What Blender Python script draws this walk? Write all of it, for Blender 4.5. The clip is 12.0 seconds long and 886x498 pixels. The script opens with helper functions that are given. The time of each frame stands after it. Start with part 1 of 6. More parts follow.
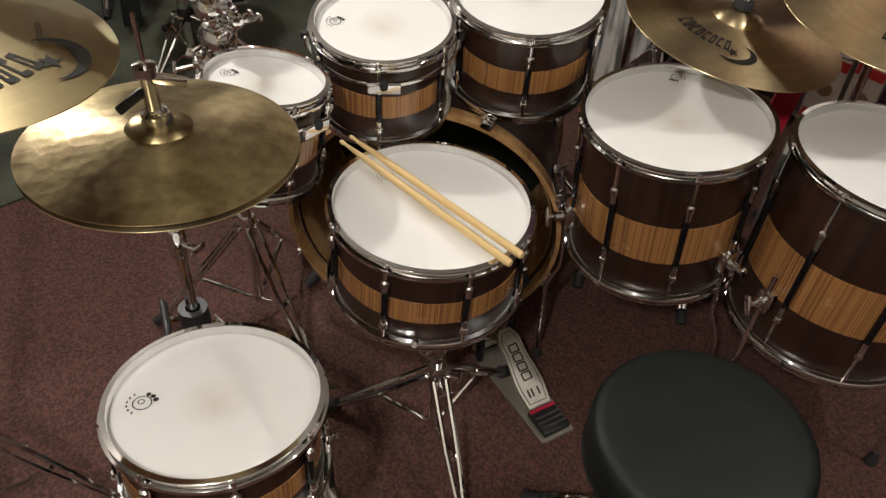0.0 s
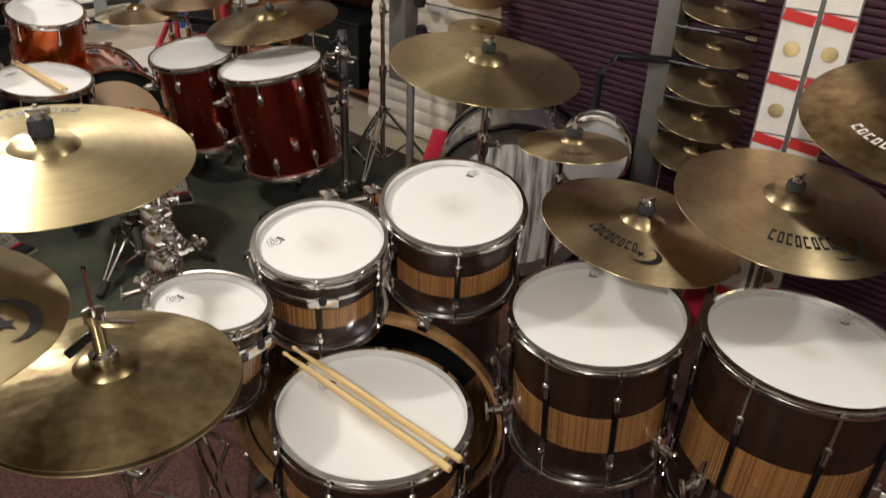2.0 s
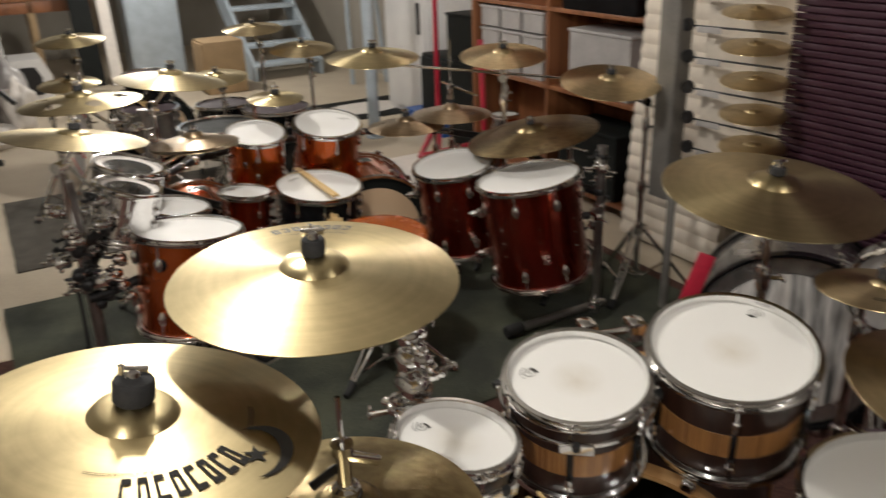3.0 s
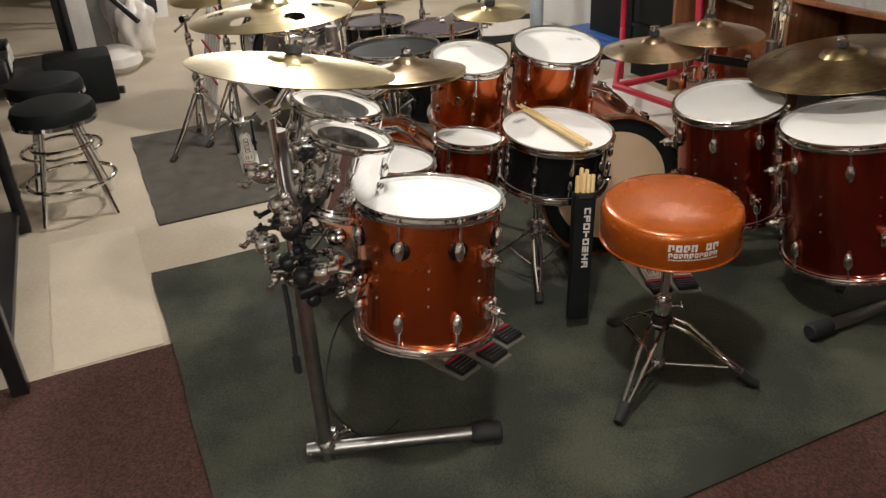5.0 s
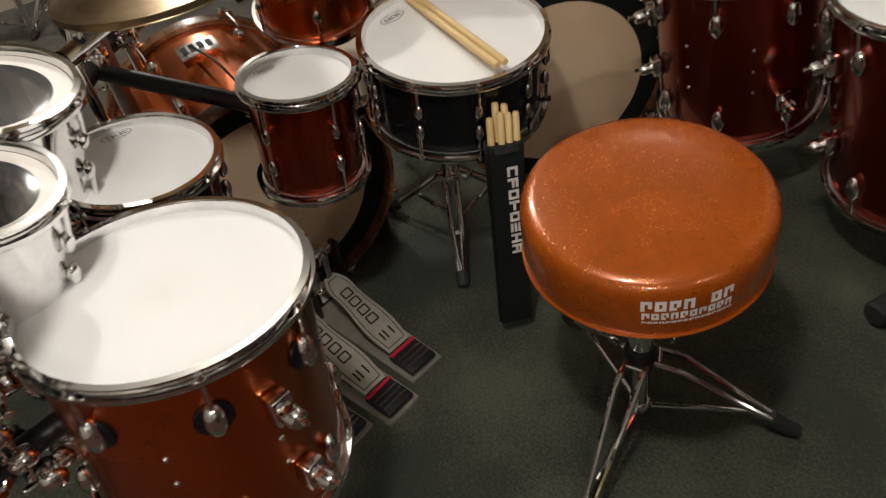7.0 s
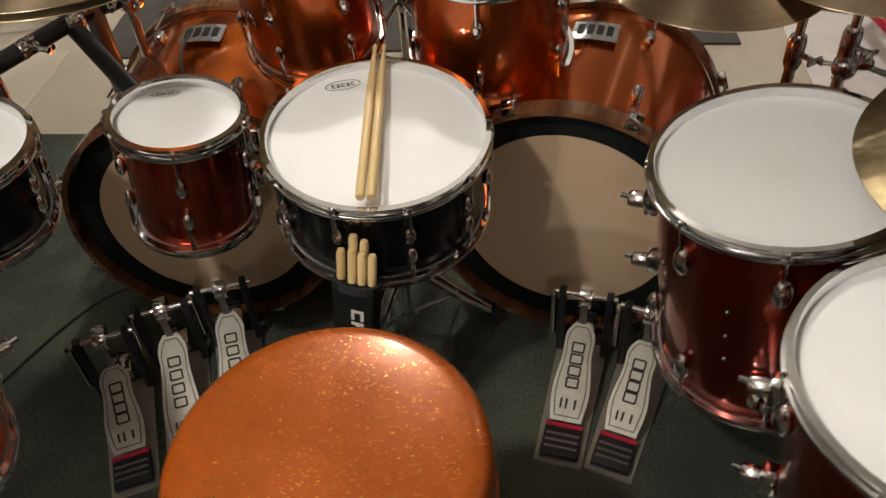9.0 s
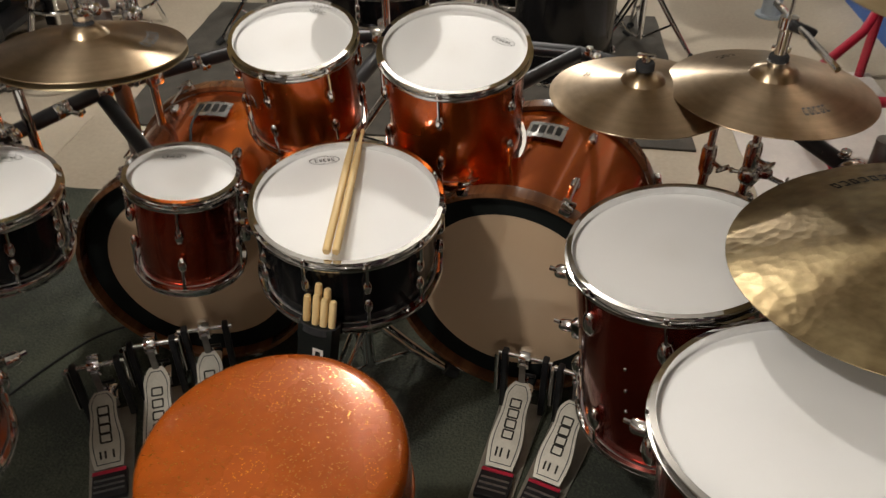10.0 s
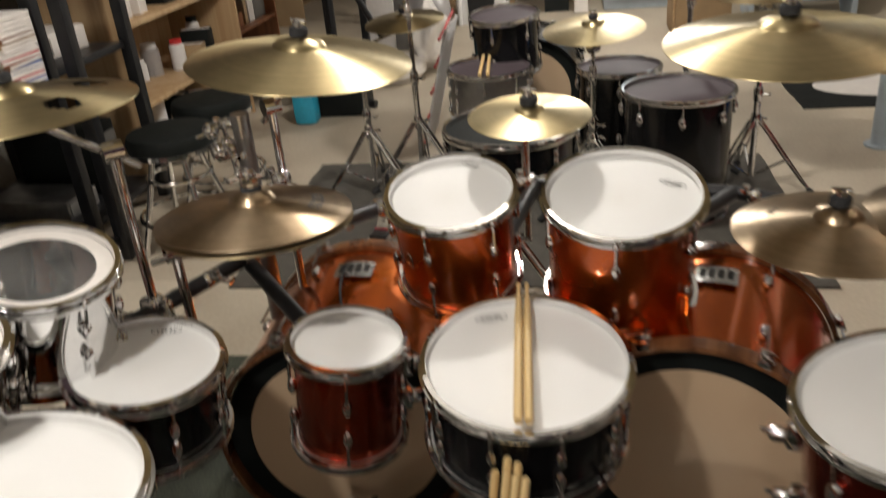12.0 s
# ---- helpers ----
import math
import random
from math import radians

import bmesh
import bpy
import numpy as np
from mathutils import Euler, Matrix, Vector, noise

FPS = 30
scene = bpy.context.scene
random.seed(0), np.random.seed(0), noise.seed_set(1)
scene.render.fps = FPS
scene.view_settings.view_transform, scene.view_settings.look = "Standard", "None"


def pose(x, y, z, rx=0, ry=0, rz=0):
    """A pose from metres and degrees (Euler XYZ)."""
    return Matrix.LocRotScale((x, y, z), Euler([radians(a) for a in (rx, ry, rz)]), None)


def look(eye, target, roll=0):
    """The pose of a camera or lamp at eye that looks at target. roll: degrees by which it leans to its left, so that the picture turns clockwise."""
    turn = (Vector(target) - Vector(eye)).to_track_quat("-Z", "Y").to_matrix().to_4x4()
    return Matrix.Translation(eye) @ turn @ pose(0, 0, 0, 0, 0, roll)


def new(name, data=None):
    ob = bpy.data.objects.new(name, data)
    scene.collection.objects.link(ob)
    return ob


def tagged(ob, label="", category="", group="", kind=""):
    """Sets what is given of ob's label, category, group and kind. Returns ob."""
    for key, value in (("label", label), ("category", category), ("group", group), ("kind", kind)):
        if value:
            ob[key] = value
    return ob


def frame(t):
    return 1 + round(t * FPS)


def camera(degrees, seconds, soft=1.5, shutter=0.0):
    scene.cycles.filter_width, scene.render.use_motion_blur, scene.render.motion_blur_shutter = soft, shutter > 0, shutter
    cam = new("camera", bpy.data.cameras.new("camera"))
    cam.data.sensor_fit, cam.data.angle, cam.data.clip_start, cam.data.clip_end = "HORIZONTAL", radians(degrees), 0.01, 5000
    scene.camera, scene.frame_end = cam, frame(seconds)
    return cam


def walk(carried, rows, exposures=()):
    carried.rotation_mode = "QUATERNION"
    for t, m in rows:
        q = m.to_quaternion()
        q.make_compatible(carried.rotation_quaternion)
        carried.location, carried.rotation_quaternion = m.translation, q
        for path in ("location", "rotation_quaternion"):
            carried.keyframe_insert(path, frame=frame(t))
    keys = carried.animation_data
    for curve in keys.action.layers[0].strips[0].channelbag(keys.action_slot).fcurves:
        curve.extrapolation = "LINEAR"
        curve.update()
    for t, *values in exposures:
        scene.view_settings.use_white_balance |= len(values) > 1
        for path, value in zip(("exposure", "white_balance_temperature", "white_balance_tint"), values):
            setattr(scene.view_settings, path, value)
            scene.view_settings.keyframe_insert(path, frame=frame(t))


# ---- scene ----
cam = camera(58.2, 12.0, 1.35, 0.4)
PATH = [
    (0, (0.144, 0.547, 1.514), (0.09, 2.036, 0.179), 3.5),
    (0.5, (0.161, 0.501, 1.526), (0.099, 1.994, 0.197), 2.8),
    (1, (0.166, 0.517, 1.528), (0.147, 2.042, 0.233), 2.3),
    (1.5, (0.177, 0.537, 1.599), (0.205, 2.168, 0.442), 2.4),
    (2, (0.171, 0.53, 1.635), (0.212, 2.258, 0.628), 2.3),
    (2.5, (0.137, 0.565, 1.641), (-0.013, 2.345, 0.741), 0.5),
    (3, (0.105, 0.66, 1.624), (-0.449, 2.418, 0.848), -1.9),
    (3.5, (0.067, 0.788, 1.562), (-0.761, 2.449, 0.818), -2.7),
    (3.7, (0.022, 0.829, 1.557), (-0.865, 2.458, 0.808), -2.6),
    (4.3, (-0.36, 0.9, 1.525), (-1.12, 2.55, 0.69), -2.9),
    (4.8, (-0.68, 1.08, 1.475), (-1.39, 2.72, 0.56), -3.2),
    (5.3, (-0.761, 1.365, 1.433), (-1.486, 2.953, 0.457), -3.5),
    (5.5, (-0.837, 1.431, 1.421), (-1.49, 3.032, 0.415), -3.7),
    (6, (-0.94, 1.682, 1.393), (-1.428, 3.267, 0.274), -4.1),
    (6.5, (-0.872, 1.998, 1.36), (-1.411, 3.463, 0.11), -7.2),
    (7, (-0.815, 2.263, 1.315), (-1.468, 3.579, -0.042), -11.6),
    (7.5, (-0.739, 2.519, 1.305), (-1.553, 3.614, -0.158), -16.3),
    (9.5, (-0.349, 3.012, 1.3), (-1.582, 3.909, 0.006), -0.9),
    (10, (-0.244, 2.921, 1.409), (-1.512, 3.89, 0.204), -0.1),
    (10.5, (-0.152, 2.836, 1.443), (-1.427, 3.838, 0.273), -2.3),
    (11, (-0.138, 2.788, 1.435), (-1.445, 3.807, 0.316), -1.7),
    (11.5, (-0.214, 2.784, 1.407), (-1.604, 3.733, 0.326), -3.1),
    (12, (-0.454, 2.821, 1.369), (-1.964, 3.788, 0.485), -5.1),
]
walk(cam, [(t, look(eye, target, roll)) for t, eye, target, roll in PATH],
     [(0.0, 0.64), (0.8, 0.74), (1.5, 0.68), (2.5, 0.48), (3.0, 0.28), (3.7, 0.04), (5.3, 0.76), (6.2, 0.62), (7.0, 0.26), (7.5, 0.1), (9.5, 0.55), (10.2, 0.32), (11.3, 0.28), (12.0, 0.38)])

# ---------------------------------------------------------------- light
world = bpy.data.worlds.new("world")
scene.world = world
world.use_nodes = True
world.node_tree.nodes["Background"].inputs[0].default_value = (0.5, 0.42, 0.33, 1)
world.node_tree.nodes["Background"].inputs[1].default_value = 0.008

# unseen lamps, place and watts: first from a stool's shadow, others mostly added for brightness
ASSUMED_LAMPS = [((-1.07, 2.45, 2.12), 47), ((-0.2, -0.05, 2.22), 62), ((-2.6, 4.5, 2.2), 64), ((-4.9, 7.4, 2.2), 80), ((1.5, 1.5, 2.2), 22), ((-3.5, 2.9, 2.2), 60), ((-1.1, 6.1, 2.2), 34)]
for place, watts in ASSUMED_LAMPS:
    lamp = bpy.data.lights.new("assumed_light", "POINT")
    lamp.energy, lamp.color, lamp.shadow_soft_size = watts, (1.0, 0.957, 0.895), 0.06
    new("assumed_light", lamp).location = place

# ---------------------------------------------------------------- materials


def shader(name, base=(0.5, 0.5, 0.5), rough=0.5, metal=0.0, vary=0.15, scale=8.0, bump=0.0, grain=60.0, coat=0.0, second=None, rough_vary=0.1, lo=0.35, hi=0.65):
    """A surface with stains at one scale and grain at a finer one."""
    m = bpy.data.materials.new(name)
    m.use_nodes = True
    n, l = m.node_tree.nodes, m.node_tree.links
    b = n["Principled BSDF"]
    b.inputs["Metallic"].default_value = metal
    b.inputs["Coat Weight"].default_value = coat
    b.inputs["Coat Roughness"].default_value = 0.06
    co = n.new("ShaderNodeTexCoord")
    big, fine = n.new("ShaderNodeTexNoise"), n.new("ShaderNodeTexNoise")
    for tex, s in ((big, scale), (fine, grain)):
        tex.inputs["Scale"].default_value, tex.inputs["Detail"].default_value = s, 6
        l.new(co.outputs["Object"], tex.inputs["Vector"])
    ramp = n.new("ShaderNodeValToRGB")
    other = second or tuple(c * (1 - 2 * vary) for c in base)
    ramp.color_ramp.elements[0].position, ramp.color_ramp.elements[1].position = lo, hi
    ramp.color_ramp.elements[0].color, ramp.color_ramp.elements[1].color = (*other, 1), (*base, 1)
    add = n.new("ShaderNodeMath")
    add.operation = "MULTIPLY_ADD"
    add.inputs[1].default_value, add.inputs[2].default_value = 0.35, 0.0
    l.new(fine.outputs[0], add.inputs[0])
    mix = n.new("ShaderNodeMath")
    mix.operation = "MULTIPLY_ADD"
    mix.inputs[1].default_value = 0.65
    l.new(big.outputs[0], mix.inputs[0])
    l.new(add.outputs[0], mix.inputs[2])
    l.new(mix.outputs[0], ramp.inputs[0])
    l.new(ramp.outputs[0], b.inputs["Base Color"])
    r = n.new("ShaderNodeMapRange")
    r.inputs[3].default_value, r.inputs[4].default_value = max(0.02, rough - rough_vary), min(1, rough + rough_vary)
    l.new(big.outputs[0], r.inputs[0])
    l.new(r.outputs[0], b.inputs["Roughness"])
    if bump:
        bp = n.new("ShaderNodeBump")
        bp.inputs["Strength"].default_value, bp.inputs["Distance"].default_value = bump, 0.004
        l.new(fine.outputs[0], bp.inputs["Height"])
        l.new(bp.outputs[0], b.inputs["Normal"])
    return m


def bronze(name, base, rough, aniso=0.75, hammer=0.0, patina=None, low=0.45, groove=420.0):
    """Lathed cymbal bronze: fine rings, a radial sheen, fingerprints and tarnish."""
    m = shader(name, base, rough, 1.0, 0.1, 7.0, 0, 40, 0, patina, 0.06, 0.4, 0.62)
    n, l = m.node_tree.nodes, m.node_tree.links
    b = n["Principled BSDF"]
    b.inputs["Anisotropic"].default_value = aniso
    b.inputs["Anisotropic Rotation"].default_value = 0.25
    tangent = n.new("ShaderNodeTangent")
    tangent.direction_type, tangent.axis = "RADIAL", "Z"
    l.new(tangent.outputs[0], b.inputs["Tangent"])
    co = n.new("ShaderNodeTexCoord")
    ln = n.new("ShaderNodeVectorMath")
    ln.operation = "LENGTH"
    flat = n.new("ShaderNodeVectorMath")
    flat.operation = "MULTIPLY"
    flat.inputs[1].default_value = (1, 1, 0)
    l.new(co.outputs["Object"], flat.inputs[0])
    l.new(flat.outputs[0], ln.inputs[0])
    ring = n.new("ShaderNodeMath")
    ring.operation = "MULTIPLY"
    ring.inputs[1].default_value = groove
    l.new(ln.outputs["Value"], ring.inputs[0])
    rings = n.new("ShaderNodeTexNoise")
    rings.noise_dimensions = "1D"
    rings.inputs["Scale"].default_value = 1.0
    l.new(ring.outputs[0], rings.inputs["W"])
    bp = n.new("ShaderNodeBump")
    bp.inputs["Strength"].default_value, bp.inputs["Distance"].default_value = 0.06, 0.001
    l.new(rings.outputs[0], bp.inputs["Height"])
    broad = n.new("ShaderNodeTexNoise")
    broad.noise_dimensions = "1D"
    broad.inputs["Scale"].default_value, broad.inputs["Detail"].default_value = 0.12, 3
    l.new(ring.outputs[0], broad.inputs["W"])
    tone = n.new("ShaderNodeMapRange")
    tone.inputs[1].default_value, tone.inputs[2].default_value = 0.3, 0.7
    tone.inputs[3].default_value, tone.inputs[4].default_value = low + 0.46, 1.05
    l.new(broad.outputs[0], tone.inputs[0])
    dim = n.new("ShaderNodeVectorMath")
    dim.operation = "SCALE"
    l.new(b.inputs["Base Color"].links[0].from_socket, dim.inputs[0])
    l.new(tone.outputs[0], dim.inputs["Scale"])
    l.new(dim.outputs[0], b.inputs["Base Color"])
    last = bp
    if hammer:
        dents = n.new("ShaderNodeTexVoronoi")
        dents.inputs["Scale"].default_value = 55
        l.new(co.outputs["Object"], dents.inputs["Vector"])
        hb = n.new("ShaderNodeBump")
        hb.inputs["Strength"].default_value, hb.inputs["Distance"].default_value = hammer, 0.004
        l.new(dents.outputs["Distance"], hb.inputs["Height"])
        l.new(bp.outputs[0], hb.inputs["Normal"])
        last = hb
    l.new(last.outputs[0], b.inputs["Normal"])
    return m


def drumhead(name, base, smudge, stain=(0.55, 0.5, 0.4), spread=0.035):
    """Coated drumhead: matt white, worn grey-brown where the sticks fall."""
    m = shader(name, base, 0.62, 0, 0.02, 4.0, 0.08, 900)
    n, l = m.node_tree.nodes, m.node_tree.links
    b = n["Principled BSDF"]
    old = b.inputs["Base Color"].links[0].from_socket
    co = n.new("ShaderNodeTexCoord")
    noise_tex = n.new("ShaderNodeTexNoise")
    noise_tex.inputs["Scale"].default_value, noise_tex.inputs["Detail"].default_value = 22, 5
    l.new(co.outputs["Object"], noise_tex.inputs["Vector"])
    ln = n.new("ShaderNodeVectorMath")
    ln.operation = "LENGTH"
    l.new(co.outputs["Object"], ln.inputs[0])
    fall = n.new("ShaderNodeMapRange")
    fall.inputs[1].default_value, fall.inputs[2].default_value = 0.0, spread * 1.6
    fall.inputs[3].default_value, fall.inputs[4].default_value = 1.0, 0.0
    l.new(ln.outputs["Value"], fall.inputs[0])
    mul = n.new("ShaderNodeMath")
    mul.operation = "MULTIPLY"
    l.new(fall.outputs[0], mul.inputs[0])
    l.new(noise_tex.outputs[0], mul.inputs[1])
    amount = n.new("ShaderNodeMath")
    amount.operation = "MULTIPLY"
    amount.use_clamp = True
    amount.inputs[1].default_value = smudge
    l.new(mul.outputs[0], amount.inputs[0])
    mix = n.new("ShaderNodeMix")
    mix.data_type = "RGBA"
    l.new(amount.outputs[0], mix.inputs["Factor"])
    l.new(old, mix.inputs["A"])
    mix.inputs["B"].default_value = (*stain, 1)
    l.new(mix.outputs["Result"], b.inputs["Base Color"])
    return m


def striped(name, light, dark, freq, rough=0.25, coat=0.6, warp=0.8):
    """Wood veneer with upright streaks round the shell (object z runs along the grain)."""
    m = shader(name, light, rough, 0, 0.1, 10, 0, 80, coat)
    n, l = m.node_tree.nodes, m.node_tree.links
    b = n["Principled BSDF"]
    co = n.new("ShaderNodeTexCoord")
    mp = n.new("ShaderNodeMapping")
    mp.inputs["Scale"].default_value = (freq, freq, warp)
    l.new(co.outputs["Object"], mp.inputs[0])
    tex = n.new("ShaderNodeTexNoise")
    tex.inputs["Scale"].default_value, tex.inputs["Detail"].default_value = 1.0, 4
    l.new(mp.outputs[0], tex.inputs["Vector"])
    ramp = n.new("ShaderNodeValToRGB")
    ramp.color_ramp.elements[0].position, ramp.color_ramp.elements[1].position = 0.38, 0.58
    ramp.color_ramp.elements[0].color, ramp.color_ramp.elements[1].color = (*dark, 1), (*light, 1)
    l.new(tex.outputs[0], ramp.inputs[0])
    l.new(ramp.outputs[0], b.inputs["Base Color"])
    return m


def sparkle(name, base, fleck, rough=0.3, scale=620.0, share=0.07):
    """Vinyl or lacquer full of glitter flakes that each face their own way."""
    m = shader(name, base, rough, 0.25, 0.12, 9, 0, 60, 0.3)
    n, l = m.node_tree.nodes, m.node_tree.links
    b = n["Principled BSDF"]
    old = b.inputs["Base Color"].links[0].from_socket
    co = n.new("ShaderNodeTexCoord")
    cell = n.new("ShaderNodeTexVoronoi")
    cell.inputs["Scale"].default_value = scale
    l.new(co.outputs["Object"], cell.inputs["Vector"])
    sep = n.new("ShaderNodeSeparateColor")
    l.new(cell.outputs["Color"], sep.inputs[0])
    lit = n.new("ShaderNodeMath")
    lit.operation = "LESS_THAN"
    lit.inputs[1].default_value = share
    l.new(sep.outputs[0], lit.inputs[0])
    mix = n.new("ShaderNodeMix")
    mix.data_type = "RGBA"
    l.new(lit.outputs[0], mix.inputs["Factor"])
    l.new(old, mix.inputs["A"])
    mix.inputs["B"].default_value = (*fleck, 1)
    l.new(mix.outputs["Result"], b.inputs["Base Color"])
    body = n.new("ShaderNodeMapRange")
    body.inputs[3].default_value, body.inputs[4].default_value = 0.2, 1.0
    l.new(lit.outputs[0], body.inputs[0])
    l.new(body.outputs[0], b.inputs["Metallic"])
    bp = n.new("ShaderNodeBump")
    bp.inputs["Strength"].default_value, bp.inputs["Distance"].default_value = 0.13, 0.001
    l.new(sep.outputs[1], bp.inputs["Height"])
    l.new(bp.outputs[0], b.inputs["Normal"])
    return m


CHROME = shader("chrome", (0.86, 0.855, 0.85), 0.06, 1.0, 0.06, 30, 0, 120, 0, None, 0.04)
DULL_STEEL = shader("dull_steel", (0.42, 0.41, 0.4), 0.35, 1.0, 0.15, 20, 0.05, 150)
BLACK_METAL = shader("black_metal", (0.025, 0.025, 0.027), 0.35, 0.3, 0.2, 20, 0.05, 200)
RUBBER = shader("black_rubber", (0.02, 0.02, 0.02), 0.75, 0, 0.2, 30, 0.1, 200)
FELT = shader("black_felt", (0.03, 0.03, 0.032), 0.95, 0, 0.3, 60, 0.4, 500)
HEAD_KIT_A = drumhead("coated_head_worn", (0.78, 0.77, 0.74), 1.1)
HEAD_KIT_B = drumhead("coated_head_clean", (0.82, 0.81, 0.79), 0.35, (0.6, 0.57, 0.5))
HEAD_GREY = drumhead("grey_mesh_head", (0.065, 0.048, 0.056), 0.3, (0.05, 0.043, 0.043))
HEAD_TAN = drumhead("tan_bass_head", (0.6, 0.43, 0.275), 0.9, (0.62, 0.5, 0.36), 0.09)
WALNUT = striped("walnut_veneer", (0.031, 0.013, 0.008), (0.018, 0.008, 0.006), 90, 0.32, 0.2)
ZEBRA = striped("zebra_veneer", (0.35, 0.17, 0.057), (0.17, 0.074, 0.028), 300)
MAPLE = striped("maple_hoop", (0.46, 0.27, 0.115), (0.34, 0.18, 0.07), 30)
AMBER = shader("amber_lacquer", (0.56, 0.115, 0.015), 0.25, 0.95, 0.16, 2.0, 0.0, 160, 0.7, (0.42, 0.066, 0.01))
# the same amber lacquer: two copies darkened as in shade, one brightened as lit
AMBER_SHADED = shader("shaded_amber_lacquer", (0.3, 0.03, 0.01), 0.21, 0.92, 0.16, 3.0, 0.0, 160, 0.7, (0.22, 0.02, 0.009))
AMBER_DIMMED = shader("dimmed_amber_lacquer", (0.38, 0.045, 0.009), 0.22, 0.95, 0.16, 2.5, 0.0, 160, 0.7, (0.25, 0.026, 0.008))
AMBER_LIT = shader("lit_amber_lacquer", (0.8, 0.19, 0.012), 0.2, 0.96, 0.14, 2.0, 0.0, 160, 0.6, (0.66, 0.12, 0.008))
BLACK_GLOSS = shader("black_gloss", (0.007, 0.007, 0.008), 0.16, 0.0, 0.2, 8, 0, 60, 0.15)
STICKWOOD = striped("hickory", (0.74, 0.55, 0.27), (0.62, 0.43, 0.19), 40, 0.5, 0.1)
BRASS_LIGHT = bronze("bright_bronze", (0.58, 0.475, 0.265), 0.33, 0.78)
BRASS_MID = bronze("aged_bronze", (0.72, 0.585, 0.35), 0.34, 0.78, 0, (0.54, 0.425, 0.25))
BRASS_DARK = bronze("dark_bronze", (0.42, 0.33, 0.18), 0.34, 0.7, 0.16, (0.22, 0.16, 0.085))
BRASS_DRY = bronze("dry_dark_bronze", (0.52, 0.42, 0.22), 0.33, 0.6, 0.1, (0.2, 0.14, 0.062))
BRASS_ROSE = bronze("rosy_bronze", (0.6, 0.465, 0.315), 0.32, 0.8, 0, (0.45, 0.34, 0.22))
INK = shader("black_ink", (0.02, 0.018, 0.015), 0.6)
GREY_INK = shader("grey_ink", (0.2, 0.2, 0.2), 0.6)
WHITE_INK = shader("white_print", (0.78, 0.72, 0.66), 0.55, 0, 0.15, 60)
ORANGE_VINYL = sparkle("orange_sparkle_vinyl", (0.42, 0.085, 0.006), (1.0, 0.46, 0.08), 0.26, 640.0, 0.04)
BLACK_VINYL = shader("black_vinyl", (0.011, 0.013, 0.012), 0.6, 0, 0.2, 8, 0.15, 300)
SEAT_VINYL = shader("dark_seat_vinyl", (0.008, 0.0115, 0.01), 0.52, 0, 0.2, 14, 0.2, 320)
RED_CARPET = shader("dark_red_carpet", (0.122, 0.052, 0.038), 0.95, 0, 0.25, 120, 1.0, 240, 0, (0.042, 0.016, 0.013), 0.1, 0.4, 0.62)
GREEN_CARPET = shader("dark_green_carpet", (0.082, 0.09, 0.061), 0.95, 0, 0.22, 3, 1.0, 170, 0, (0.028, 0.032, 0.024), 0.1, 0.43, 0.6)
GREY_MAT = shader("dark_grey_mat", (0.1, 0.09, 0.075), 0.95, 0, 0.2, 12, 0.6, 300)
CONCRETE = shader("painted_concrete", (0.56, 0.49, 0.38), 0.6, 0, 0.1, 2.2, 0.25, 60, 0, (0.44, 0.37, 0.28))
PALE_SHEET = shader("pale_floor_sheet", (0.62, 0.54, 0.42), 0.7, 0, 0.08, 3, 0.1, 80)
PLASTER = shader("plaster", (0.36, 0.33, 0.28), 0.85, 0, 0.1, 3, 0.3, 90)
CEILING = shader("ceiling_paint", (0.32, 0.3, 0.27), 0.9, 0, 0.1, 3, 0.3, 60)
FOAM = shader("white_foam", (0.78, 0.7, 0.6), 0.9, 0, 0.08, 12, 0.5, 90)
BURGUNDY = shader("burgundy_slatwall", (0.05, 0.01, 0.026), 0.6, 0.0, 0.2, 6, 0.1, 150)
ORANGE_WOOD = striped("orange_pine", (0.27, 0.105, 0.042), (0.19, 0.07, 0.028), 25, 0.45, 0.3)
GREY_STEEL = shader("grey_painted_steel", (0.2, 0.19, 0.175), 0.5, 0.2, 0.15, 12, 0.05, 90)
BLUE_STEEL = shader("pale_blue_paint", (0.45, 0.52, 0.58), 0.45, 0, 0.1, 8, 0.05, 80)
WHITE_PAINT = shader("white_enamel", (0.78, 0.77, 0.76), 0.35, 0, 0.06, 5)
RED_PAINT = shader("red_paint", (0.5, 0.02, 0.05), 0.35, 0, 0.15, 8)
BLUE_PLASTIC = shader("blue_plastic", (0.03, 0.12, 0.42), 0.4, 0, 0.15, 8)
CYAN_PLASTIC = shader("cyan_plastic", (0.03, 0.4, 0.6), 0.4, 0, 0.15, 8)
CLEAR_PLASTIC = shader("cloudy_plastic", (0.42, 0.4, 0.39), 0.3, 0, 0.1, 8)
CARDBOARD = shader("cardboard", (0.42, 0.29, 0.16), 0.85, 0, 0.12, 8, 0.1, 120)
CARD_WHITE = shader("white_card", (0.8, 0.75, 0.7), 0.5, 0, 0.06, 20)
CARD_RED = shader("red_print", (0.6, 0.03, 0.03), 0.5, 0, 0.06, 20)
SILVER_BAND = shader("silver_wrap", (0.62, 0.6, 0.57), 0.25, 0.8, 0.3, 14, 0, 80, 0.4, (0.3, 0.29, 0.28))
DARK_HOOP = striped("dark_wood_hoop", (0.2, 0.085, 0.035), (0.11, 0.045, 0.02), 30)
INK.node_tree.nodes["Principled BSDF"].inputs["Specular IOR Level"].default_value = 0.15
for dark in (BLACK_GLOSS, SEAT_VINYL):
    dark.node_tree.nodes["Principled BSDF"].inputs["Specular IOR Level"].default_value = 0.3
